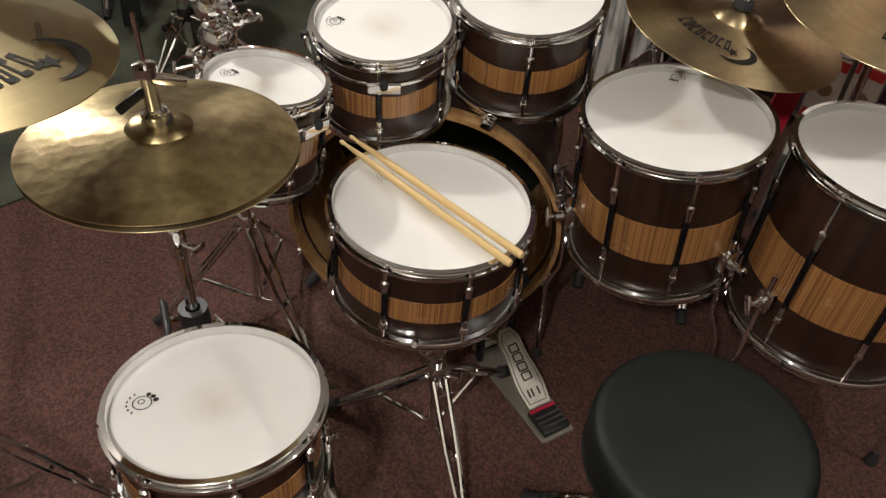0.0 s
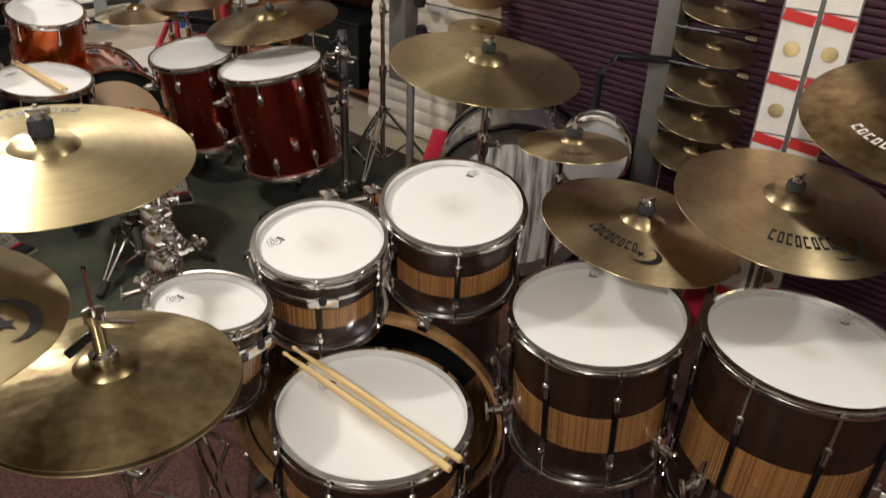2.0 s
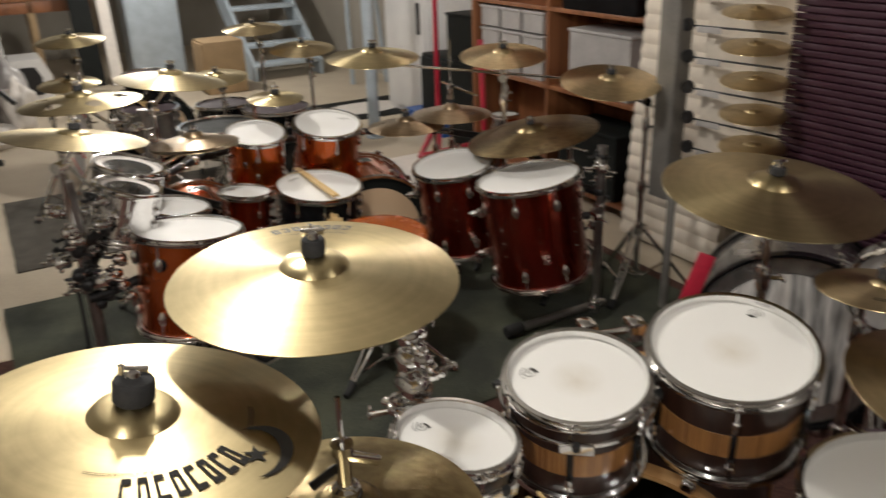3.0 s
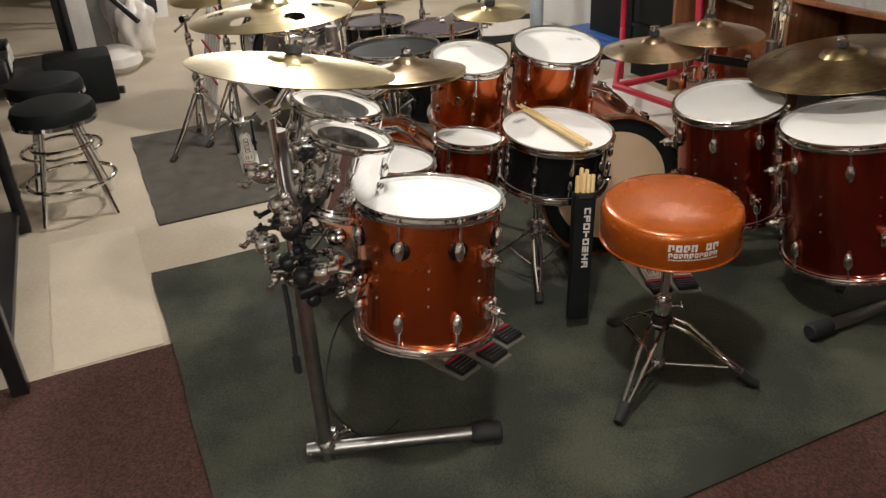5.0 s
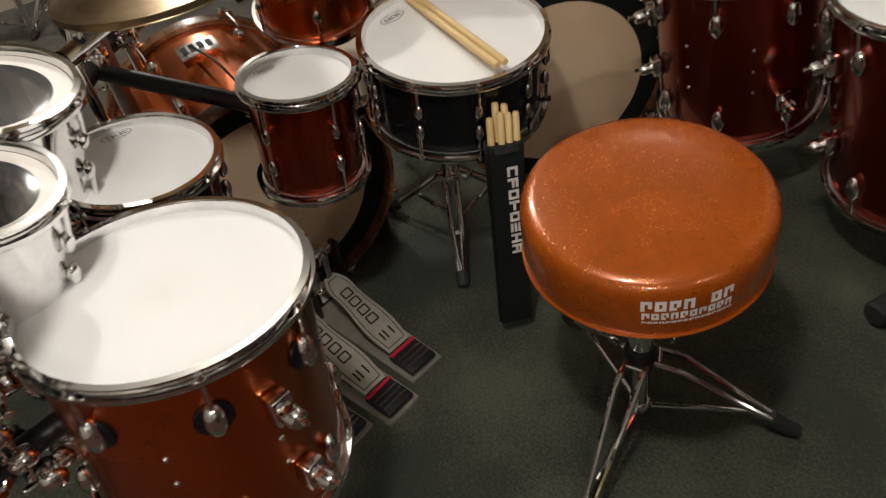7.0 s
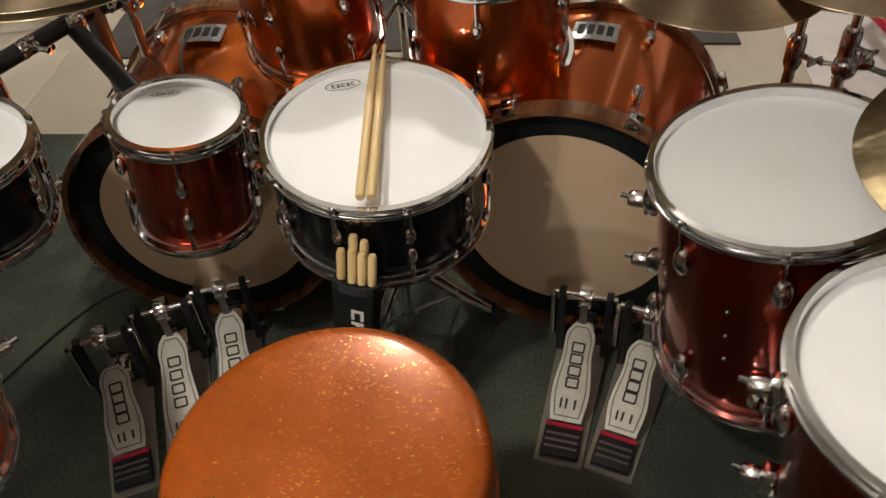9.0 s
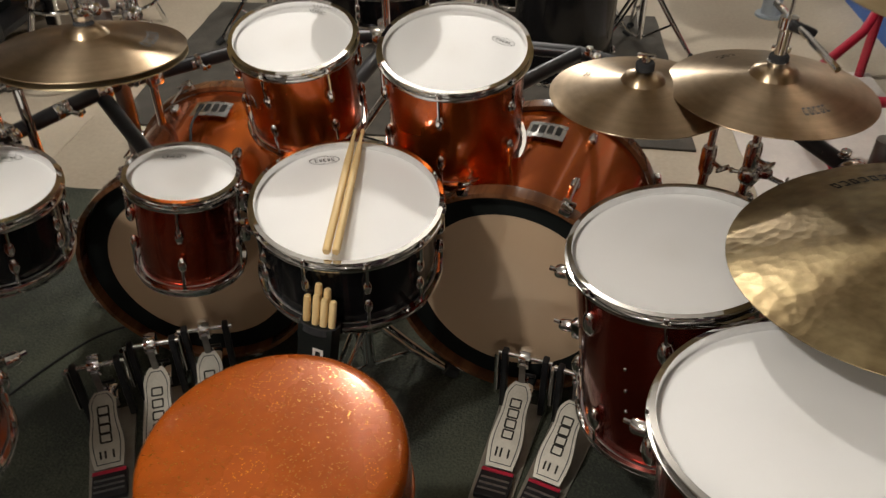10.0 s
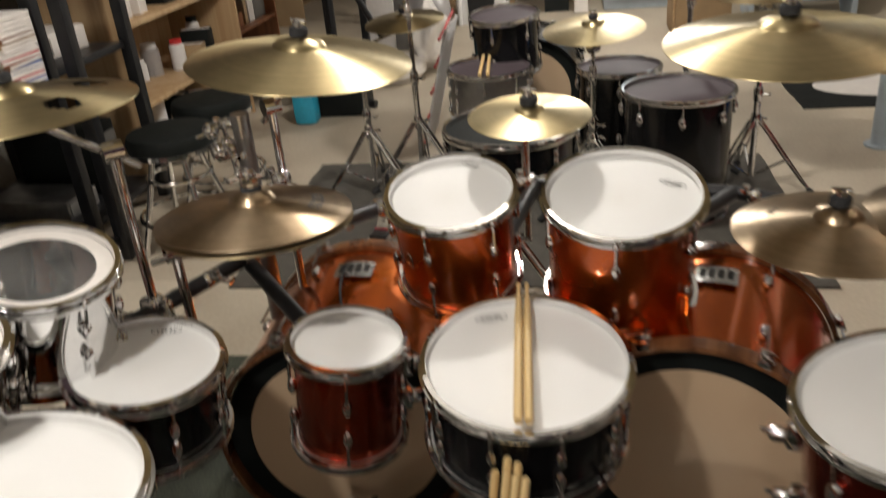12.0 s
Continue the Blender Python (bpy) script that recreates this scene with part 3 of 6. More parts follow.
def straight_stand(name, base, top, turn, label, spread=0.26, hinge=0.3, boom=None, foot=0.0):
    """A chrome stand from the floor up to top; boom gives the place of the tilter if it hangs off to one side."""
    s = thing(name, Matrix.Translation(base), label, "stand", "chrome stands")
    h = top - base[2]
    z1, z2 = h * 0.5, h * 0.78
    part("lower_tube", pipe(B(), [(0, 0, hinge * 0.2), (0, 0, z1)], 0.0135, 14), CHROME, s)
    part("middle_tube", pipe(B(), [(0, 0, z1), (0, 0, z2)], 0.0105, 14), CHROME, s)
    collar(s, hinge, 0.021, wing=turn + 60)
    collar(s, z1, 0.019, wing=turn + 10)
    collar(s, z2, 0.016, wing=turn - 60)
    tripod(s, hinge, spread, turn, foot=foot)
    if boom is None:
        part("upper_tube", pipe(B(), [(0, 0, z2), (0, 0, h - 0.03)], 0.008, 12), CHROME, s)
        part("tilter", lathe(B(), [(0, h - 0.07), (0.012, h - 0.068), (0.014, h - 0.05), (0.01, h - 0.03), (0.004, h - 0.028), (0.0035, h + 0.05), (0, h + 0.05)], 14), CHROME, s)
    else:
        end = Vector(boom) - Vector(base)
        hub = Vector((0, 0, z2 + 0.1))
        part("upper_tube", pipe(B(), [(0, 0, z2), hub], 0.008, 12), CHROME, s)
        back = hub + (hub - end) * 0.45
        part("boom_arm", pipe(B(), [back, end + Vector((0, 0, -0.045))], 0.0065, 12), CHROME, s)
        bm = lathe(B(), [(0, -0.02), (0.019, -0.02), (0.019, 0.02), (0, 0.02)], 18, Matrix.Translation(hub) @ Matrix.Rotation(radians(90), 4, "X"))
        part("boom_clamp", bm, CHROME, s)
        part("tilter", lathe(B(), [(0, -0.06), (0.012, -0.058), (0.013, -0.04), (0.009, -0.03), (0.0035, -0.028), (0.0035, 0.05), (0, 0.05)], 14, Matrix.Translation(end)), CHROME, s)
    return s


def print_on(cym, r, sector, material, rows, at, height, rise):
    """Printed marks laid on the bow of a cymbal, as bars bent round its centre. at: degrees, rows: (radius share, bars)."""
    for share, bars, h in rows:
        bm = B()
        r0, r1 = r * share, r * share + h
        step = sector / bars
        for k in range(bars):
            a0 = radians(at - sector / 2 + k * step)
            a1 = a0 + radians(step * 0.66)
            bm = B()
            w, hh = (a1 - a0) * 0.3, (r1 - r0) * 0.22
            strokes = [(r0, r1, a0, a0 + w), (r1 - hh, r1, a0 + w, a1), (r0, r0 + hh, a0 + w, a1)] + ([(r0, r1, a1 - w, a1)] if k % 2 else [])
            for q0, q1, b0, b1 in strokes:
                bm.faces.new([bm.verts.new((q * math.cos(a), q * math.sin(a), rise(q) + 0.0012)) for q, a in ((q0, b0), (q1, b0), (q1, b1), (q0, b1))])
            part("printed_letter", bm, material, cym)


def crescent(cym, at, r0, size, rise, material):
    """A crescent with a star inside, printed on a cymbal."""
    bm = B()
    c = Vector((r0 * math.cos(radians(at)), r0 * math.sin(radians(at))))
    outw = c.normalized()
    side = Vector((-outw.y, outw.x))
    n = 26

    def lay(p):
        return bm.verts.new((p.x, p.y, rise(p.length) + 0.0014))
    for k in range(n):
        quad = []
        for kk, inner in ((k, 0), (k + 1, 0), (k + 1, 1), (k, 1)):
            a = math.pi * (1.2 * kk / n - 0.36)
            wide = math.sin(math.pi * kk / n)
            rad = size * (1 - 0.42 * wide * inner)
            quad.append(lay(c + side * rad * math.cos(a) + outw * rad * 0.75 * math.sin(a)))
        bm.faces.new(quad)
    star = [c + (side * math.cos(math.pi * k / 5) + outw * math.sin(math.pi * k / 5)) * size * (0.32 if k % 2 else 0.13) - side * size * 0.2 for k in range(10)]
    bm.faces.new([lay(p) for p in star])
    part("printed_mark", bm, material, cym, "black crescent and star print")
    step = math.degrees(size * 0.42 / r0)
    print_on(cym, r0, step * 8, material, [(1 - size * 0.8 / r0, 8, size * 0.8)], at - step * 4.6, 0, rise)


def cymbal(name, c, tilt, r, material, label, bell=0.14, bow=0.11, spin=0.0, china=False, felt=True, holes=0, marks=(), moon=None, washer=(0.74, 0.6), group="cymbals"):
    """A cymbal: cupped bell, curved bow, thin edge. c: the middle of its edge's circle."""
    cy = thing(name, tilted(c, tilt, spin), label, "cymbal", group)
    rb = r * 0.24
    hb = r * bell
    hw = r * bow

    def rise(q):
        return hw * (1 - (q / r) ** 1.7) if q > rb else hw * (1 - (rb / r) ** 1.7)
    prof = []
    for k in range(9):
        f = k / 8
        prof.append((max(0.006, rb * f), rise(rb) + (hb - 0.0) * 0.55 * math.sqrt(max(0, 1 - f * f)) if f < 1 else rise(rb)))
    for k in range(1, 15):
        q = rb + (r - rb) * k / 14
        z = rise(q)
        if china and q > r * 0.78:
            z += (q - r * 0.78) * 0.45
        prof.append((q, z))
    under = [(q, z - 0.0016) for q, z in reversed(prof)]
    bm = lathe(B(), prof + [(r + 0.0004, prof[-1][1] - 0.0008)] + under + [prof[0]], 120 if holes else 72)
    for k in range(holes):
        a = 2 * math.pi * (k + 0.5) / holes
        h = Vector((0.64 * r * math.cos(a), 0.64 * r * math.sin(a), 0))
        bmesh.ops.delete(bm, geom=[f for f in bm.faces if (Vector((f.calc_center_median().x, f.calc_center_median().y, 0)) - h).length < 0.027], context="FACES")
    part("disc", bm, material, cy)
    top = prof[0][1]
    w, k = washer
    if felt:
        part("felt", lathe(B(), [(0.0045, top + 0.001), (0.022 * w, top + 0.001), (0.0245 * w, top + 0.005 * k), (0.0245 * w, top + 0.026 * k), (0.022 * w, top + 0.03 * k), (0.0045, top + 0.03 * k), (0.0045, top + 0.001)], 24), FELT, cy, "black felt washer")
        bm = lathe(B(), [(0.004, top + 0.03 * k + 0.001), (0.009, top + 0.03 * k + 0.001), (0.008, top + 0.03 * k + 0.01), (0.004, top + 0.03 * k + 0.013), (0.004, top + 0.03 * k + 0.001)], 12)
        block(bm, (0.034, 0.005, 0.012), pose(0, 0, top + 0.03 * k + 0.011, 0, 0, 30), 0.002)
        part("wing_nut", bm, CHROME, cy)
        part("lower_felt", lathe(B(), [(0.004, top - 0.02), (0.018, top - 0.02), (0.018, top - 0.004), (0.004, top - 0.002), (0.004, top - 0.02)], 18), FELT, cy)
    for at, sector, rows, mt in marks:
        print_on(cy, r, sector, mt, rows, at, 0, rise)
    if moon:
        crescent(cy, moon[0], moon[1] * r, moon[2], rise, INK)
    return cy


def drumstick(tip, butt, label):
    """A turned hickory stick from its tip to its butt."""
    tip, butt = Vector(tip), Vector(butt)
    L = (butt - tip).length
    prof = [(0, 0), (0.0035, 0.001), (0.0048, 0.006), (0.0042, 0.011), (0.003, 0.015), (0.0045, 0.04), (0.0068, 0.09), (0.0073, 0.12), (0.0073, L - 0.006), (0.006, L - 0.001), (0, L)]
    bm = lathe(B(), prof, 14)
    return solo("drumstick", bm, STICKWOOD, label, "drumstick", facing(tip, butt - tip), "drumsticks")


def low_tripod(parent, angles, spread, hinge=0.185, brace=0.04):
    """Three folding double-braced stool legs: hinged on a collar, held by flat braces from the foot of the post."""
    for a in angles:
        M = Matrix.Rotation(radians(a), 4, "Z")
        bm = B()
        for s in (-1, 1):
            pipe(bm, [M @ Vector(p) for p in ((0.022, 0.017 * s, hinge), (0.075, 0.019 * s, hinge - 0.018), (spread * 0.62, 0.012 * s, 0.095), (spread * 0.95, 0.005 * s, 0.03))], 0.0058, 8)
        leg = part("leg", bm, CHROME, parent)
        bm = pipe(B(), [M @ Vector((0.015, 0, brace)), M @ Vector((spread * 0.72, 0, brace + 0.018))], 0.0052, 8)
        part("brace", bm, CHROME, leg)
        bm = pipe(B(), [M @ Vector(p) for p in ((spread * 0.84, 0, 0.045), (spread * 0.95, 0, 0.022), (spread * 1.04, 0, 0.014))], 0.0165, 12, 0.013)
        part("rubber_foot", bm, RUBBER, leg)
        bm = lathe(B(), [(0, -0.016), (0.006, -0.016), (0.006, 0.016), (0, 0.016)], 10, M @ pose(0.03, 0, hinge - 0.003, 90))
        part("hinge_bolt", bm, CHROME, leg)
    part("lower_collar", lathe(B(), [(0, brace - 0.014), (0.02, brace - 0.014), (0.022, brace - 0.008), (0.022, brace + 0.01), (0.018, brace + 0.016), (0, brace + 0.016)], 16), CHROME, parent)


def throne(name, c, r, tilt, material, label, thick, leg_turns, foot_z, logo_turn=None, spread=0.265):
    """A round drummer's stool; c: the middle of the seat's top."""
    t = thing(name, Matrix.Translation((c[0], c[1], foot_z)), label, "stool")
    h = c[2] - foot_z
    lean = tilted((0, 0, h), tilt)
    prof = [(0, 0.004), (r * 0.5, 0.0035), (r * 0.86, 0.001), (r * 0.935, -0.002), (r * 0.975, -0.009), (r * 0.995, -0.02), (r, -0.034), (r * 0.995, -thick + 0.006), (r * 0.985, -thick), (0, -thick)]
    part("seat", lathe(B(), prof, 72), material, t, "", lean)
    for z, q in ((-thick + 0.002, r * 0.997),):
        bm = B()
        n = 72
        pipe(bm, [(q * math.cos(2 * math.pi * k / n), q * math.sin(2 * math.pi * k / n), z) for k in range(n + 1)], 0.0028, 6)
        part("piping", bm, material, t, "", lean)
    part("seat_base", lathe(B(), [(0, -thick - 0.012), (r * 0.5, -thick - 0.012), (r * 0.55, -thick), (0, -thick)], 32), BLACK_METAL, t, "", lean)
    part("post", pipe(B(), [(0, 0, 0.1), (0, 0, h - thick - 0.008)], 0.0125, 16), CHROME, t)
    part("sleeve", pipe(B(), [(0, 0, 0.026), (0, 0, 0.235)], 0.0165, 16), CHROME, t)
    part("hub", lathe(B(), [(0, 0.165), (0.026, 0.165), (0.03, 0.172), (0.03, 0.198), (0.026, 0.206), (0, 0.206)], 20), BLACK_METAL, t)
    collar(t, 0.235, 0.024, wing=leg_turns[1] + 10)
    low_tripod(t, leg_turns, spread)
    if logo_turn is not None:
        for z0, z1, width, bars in ((-0.025, -0.045, 0.128, 7), (-0.049, -0.062, 0.124, 10), (-0.066, -0.07, 0.124, 16)):
            span = width / r
            for k in range(bars):
                if bars == 7 and k == 4:
                    continue
                bm = B()
                a0 = radians(logo_turn) - span / 2 + span * k / bars
                a1 = a0 + span / bars * 0.8
                q = r + 0.0012
                w, h = (a1 - a0) * 0.36, (z0 - z1) * 0.3
                strokes = [(a0, a0 + w, z0, z1), (a0 + w, a1, z0, z0 - h), (a1 - w, a1, z0 - h, z1 if k % 2 else z1 + h)] + ([(a0 + w, a1 - w, z1 + h, z1)] if k % 3 else [])
                for b0, b1, y0, y1 in strokes:
                    bm.faces.new([bm.verts.new((q * math.cos(a), q * math.sin(a), z)) for a, z in ((b0, y0), (b1, y0), (b1, y1), (b0, y1))])
                part("printed_letter", bm, WHITE_INK, t, "white printed letter", lean)
    return t


def pedal(heel, toe, lift, label, beater=True, foot_z=0.013):
    """A bass-drum pedal: base plate, contoured footboard with its number boxes, red-edged heel plate, posts and beater."""
    heel, toe = Vector(heel), Vector(toe)
    flat = Vector((toe.x - heel.x, toe.y - heel.y, 0))
    L = flat.length
    p = thing("drum_pedal", Matrix.Translation((heel.x, heel.y, foot_z)) @ Vector(flat).to_track_quat("X", "Z").to_matrix().to_4x4(), label, "pedal", "bass drum pedals")
    part("base_plate", slab(B(), [(-0.01, -0.043), (L + 0.03, -0.05), (L + 0.03, 0.05), (-0.01, 0.043)], 0.0, 0.006), PEDAL_ALLOY, p)
    part("heel_plate", block(B(), (0.072, 0.07, 0.016), pose(0.032, 0, 0.016), 0.004), BLACK_METAL, p)
    for i in range(3):
        part("grip_bar", block(B(), (0.004, 0.06, 0.002), pose(0.012 + 0.014 * i, 0, 0.0255)), DULL_STEEL, p)
    part("stripe", block(B(), (0.008, 0.068, 0.002), pose(0.06, 0, 0.0255)), RED_PAINT, p, "red stripe")
    ang = math.degrees(math.atan2(lift, L - 0.07))
    M = pose(0.07, 0, 0.024, 0, -ang, 0)
    F = L - 0.06
    outline = []
    for k in range(25):
        f = k / 24
        w = 0.031 + 0.004 * math.sin(f * math.pi * 2.4 - 0.6) - (0.02 * max(0, (f - 0.8) / 0.2) ** 2)
        outline.append((f * F, w))
    board = outline + [(x, -w) for x, w in reversed(outline)]
    fb = part("footboard", slab(B(), board, -0.004, 0.003), PEDAL_ALLOY, p, "", M)
    part("inset", slab(B(), [(x * 0.92 + 0.008, y * 0.82) for x, y in board], 0.003, 0.0036), BLACK_METAL, fb)
    part("face", slab(B(), [(x * 0.9 + 0.01, y * 0.76) for x, y in board], 0.0036, 0.0042), PEDAL_ALLOY, fb)
    for k in range(4):
        x0 = F * (0.38 + 0.12 * k)
        for dx, dy, sx, sy in ((0, 0.011, 0.018, 0.0035), (0, -0.011, 0.018, 0.0035), (0.009, 0, 0.0035, 0.022), (-0.009, 0, 0.0035, 0.022)):
            part("number_mark", block(B(), (sx, sy, 0.0012), pose(x0 + dx, dy, 0.0046)), INK, fb)
    for y in (-0.012, 0.004, 0.014):
        part("number_mark", block(B(), (F * 0.1, 0.004, 0.0012), pose(F * 0.17, y, 0.0046)), INK, fb)
    for s in (-1, 1):
        part("post", block(B(), (0.022, 0.014, 0.17), pose(L + 0.012, 0.045 * s, 0.09), 0.003), BLACK_METAL, p)
    part("axle", pipe(B(), [(L + 0.012, -0.06, 0.165), (L + 0.012, 0.06, 0.165)], 0.006, 10), CHROME, p)
    part("drive_cam", lathe(B(), [(0, -0.012), (0.024, -0.012), (0.026, 0), (0.024, 0.012), (0, 0.012)], 20, pose(L + 0.012, 0, 0.165, 90)), CHROME, p)
    part("chain", block(B(), (0.004, 0.014, 0.1), pose(L - 0.012, 0, 0.12, 0, -6, 0), 0.001), DULL_STEEL, p)
    part("spring", pipe(B(), [(L + 0.012, 0.062, 0.16), (L + 0.012, 0.062, 0.05)], 0.007, 10), CHROME, p)
    part("hoop_clamp", block(B(), (0.05, 0.04, 0.03), pose(L + 0.05, 0, 0.03), 0.005), CHROME, p)
    part("t_screw", pipe(B(), [(L + 0.05, -0.02, 0.075), (L + 0.05, 0.02, 0.075)], 0.004, 8), BLACK_METAL, p)
    part("screw_stem", pipe(B(), [(L + 0.05, 0, 0.03), (L + 0.05, 0, 0.075)], 0.004, 8), CHROME, p)
    if beater:
        part("beater_rod", pipe(B(), [(L + 0.012, 0, 0.165), (L - 0.035, 0, 0.3)], 0.004, 8), CHROME, p)
        part("beater", lathe(B(), [(0, -0.022), (0.02, -0.02), (0.024, 0), (0.02, 0.02), (0, 0.022)], 18, pose(L - 0.038, 0, 0.305, 0, 70, 0)), FELT, p, "black felt beater")
    return p


def bass_drum(c, axis, r, depth, label, shell, hoop, group="", batter=None, ring=None, lining=None):
    """A bass drum on its side; c: the middle of the batter head, axis: from batter to front."""
    ax = Vector(axis).normalized()
    m = facing(c, -ax)
    d = thing("bass_drum", m, label, "drum", group)
    rs = r - 0.012
    part("shell", lathe(B(), [(rs - 0.008, -0.02), (rs, -0.02), (rs, -depth + 0.02), (rs - 0.008, -depth + 0.02), (rs - 0.008, -0.02)], 80), shell, d)
    skin = part("batter_head", lathe(B(), [(0, -0.004), (rs * 0.8, -0.004)], 64), batter or HEAD_TAN, d)
    rim = part("muffle_ring", lathe(B(), [(rs * 0.8, -0.0035), (rs - 0.004, -0.0035), (rs, -0.012)], 64), ring or BLACK_VINYL, d)
    skin.visible_shadow = rim.visible_shadow = not lining
    if lining:
        part("shell_lining", lathe(B(), [(rs - 0.011, -0.016), (rs - 0.009, -0.016), (rs - 0.009, -depth + 0.022), (rs - 0.011, -depth + 0.022), (rs - 0.011, -0.016)], 80), lining, d, "pale maple inside of the shell")
    part("front_head", lathe(B(), [(0, -depth + 0.004), (rs - 0.004, -depth + 0.004)], 64), BLACK_VINYL, d)
    for z, nm in ((0.0, "batter_hoop"), (-depth, "front_hoop")):
        s = 1 if z == 0 else -1
        part(nm, lathe(B(), [(rs + 0.001, z - 0.018 * s), (r, z - 0.018 * s), (r + 0.001, z), (r, z + 0.018 * s), (rs + 0.002, z + 0.018 * s), (rs + 0.001, z - 0.018 * s)], 80), hoop, d, "wooden hoop")
    n = 8
    bm = B()
    block(bm, (0.018, 0.026, 0.02), pose(r + 0.006, 0, 0.012), 0.004)
    pipe(bm, [(r + 0.012, 0, 0.016), (r + 0.012, 0, -0.1)], 0.003, 8)
    block(bm, (0.012, 0.03, 0.008), pose(r + 0.012, 0, -0.006), 0.002)
    lathe(bm, [(0, 0), (0.009, 0.004), (0.012, 0.018), (0.009, 0.034), (0, 0.038)], 12, pose(rs + 0.007, 0, -0.12))
    me = mesh_of("claw", bm, CHROME)
    for k in range(n):
        turn = Matrix.Rotation(radians(22.5 + 360 * k / n), 4, "Z")
        piece("claw", me, d, turn)
        piece("claw", me, d, turn @ Matrix.Translation((0, 0, -depth)) @ Matrix.Rotation(math.pi, 4, "X"))
    up = m.inverted().to_3x3() @ Vector((0, 0, 1))
    side = m.inverted().to_3x3() @ ax.cross(Vector((0, 0, 1)))
    for s in (-1, 1):
        top = side * s * rs * 0.97 + Vector((0, 0, -depth * 0.75)) - up * rs * 0.2
        foot = side * s * (rs + 0.12) + Vector((0, 0, -depth - 0.02)) - up * (c[2] - 0.016)
        leg = part("spur", pipe(B(), [top, foot], 0.008, 10), CHROME, d)
        part("rubber_foot", lathe(B(), [(0, -0.012), (0.014, -0.01), (0.012, 0.015), (0, 0.02)], 12, Matrix.Translation(foot)), RUBBER, leg)
    return d


# ---------------------------------------------------------------- walnut and zebrawood kit
ZB = (ZEBRA, 0.4, 0.7)
A_LAB = "%s, walnut shell with zebrawood band, white head"
drum("snare_drum", (0.078, 1.664, 0.611), (0.035, -0.006), 0.19, 0.165, WALNUT, A_LAB % "snare drum", lugs=8, spin=-64, kind="tube", band=(ZEBRA, 0.42, 0.72), head=HEAD_KIT_A, mark="face", mark_at=(-0.52, 0.42, 0.019, 200), strainer=112)
drum("side_snare", (-0.203, 1.25, 0.543), (-0.003, 0.108), 0.165, 0.14, WALNUT, A_LAB % "small side snare", lugs=8, spin=-20, kind="tube", band=ZB, head=HEAD_KIT_A, mark="face", mark_at=(-0.69, -0.11, 0.026, 200), strainer=60)
drum("rack_tom", (-0.222, 1.732, 0.799), (0.128, 0.065), 0.114, 0.17, WALNUT, A_LAB % "smallest rack tom", lugs=6, spin=10, kind="tube", band=ZB, head=HEAD_KIT_A, mark="face", mark_at=(-0.63, 0.09, 0.018, 200), mount=-30, group="walnut toms")
drum("rack_tom", (-0.046, 1.944, 0.818), (0.023, -0.152), 0.141, 0.175, WALNUT, A_LAB % "middle rack tom", lugs=6, spin=-86, kind="tube", band=ZB, head=HEAD_KIT_A, mark="face", mark_at=(-0.7, -0.04, 0.02, 200), mount=-82, group="walnut toms")
drum("rack_tom", (0.226, 2.055, 0.855), (-0.003, -0.214), 0.16, 0.19, WALNUT, A_LAB % "largest rack tom", lugs=6, spin=-86, kind="tube", band=ZB, head=HEAD_KIT_A, mark="face", mark_at=(0.29, 0.78, 0.018, 30), group="walnut toms")
drum("floor_tom", (0.527, 1.874, 0.704), (-0.06, -0.048), 0.187, 0.31, WALNUT, A_LAB % "floor tom", lugs=8, spin=-86, kind="tube", band=ZB, head=HEAD_KIT_A, legs=(-52, 70, 190), mark="face", mark_at=(0.1, 0.86, 0.02, 30), group="walnut toms")
drum("floor_tom", (0.916, 1.769, 0.711), (0.05, 0.016), 0.204, 0.37, WALNUT, A_LAB % "large floor tom", lugs=8, spin=-95, kind="tube", band=ZB, head=HEAD_KIT_A, legs=(-150, -30, 90), mark="face", mark_at=(0.66, 0.57, 0.02, 30), group="walnut toms")
bass_drum((0.045, 1.96, 0.318), (0.05, 1, 0), 0.316, 0.42, "walnut bass drum with maple hoops and a clear head", WALNUT, MAPLE, "", CLEAR_FILM, CLEAR_FILM, MAPLE)

drumstick((-0.112, 1.812, 0.636), (0.222, 1.508, 0.632), "pale hickory drumstick lying across a snare drum")
drumstick((-0.096, 1.829, 0.637), (0.241, 1.53, 0.632), "pale hickory drumstick lying across a snare drum")

s = straight_stand("snare_stand", (0.11, 1.6, 0.006), 0.4, -70, "folding chrome snare stand with rubber feet", 0.25, 0.22)
part("basket", pipe(B(), [(-0.19, 0.1, 0.44), (-0.02, 0.05, 0.38), (0, 0, 0.33), (0.02, 0.05, 0.38), (0.16, 0.1, 0.44)], 0.006, 8), CHROME, s)
part("basket", pipe(B(), [(0, 0, 0.33), (-0.03, -0.08, 0.42), (-0.04, -0.13, 0.45)], 0.006, 8), CHROME, s)
s = straight_stand("side_snare_stand", (-0.2, 1.26, 0.006), 0.36, 20, "folding chrome stand under the small side snare", 0.24, 0.2)
part("basket", pipe(B(), [(-0.16, 0.05, 0.39), (-0.02, 0.02, 0.33), (0, 0, 0.3), (0.02, 0.02, 0.33), (0.16, 0.05, 0.39)], 0.006, 8), CHROME, s)

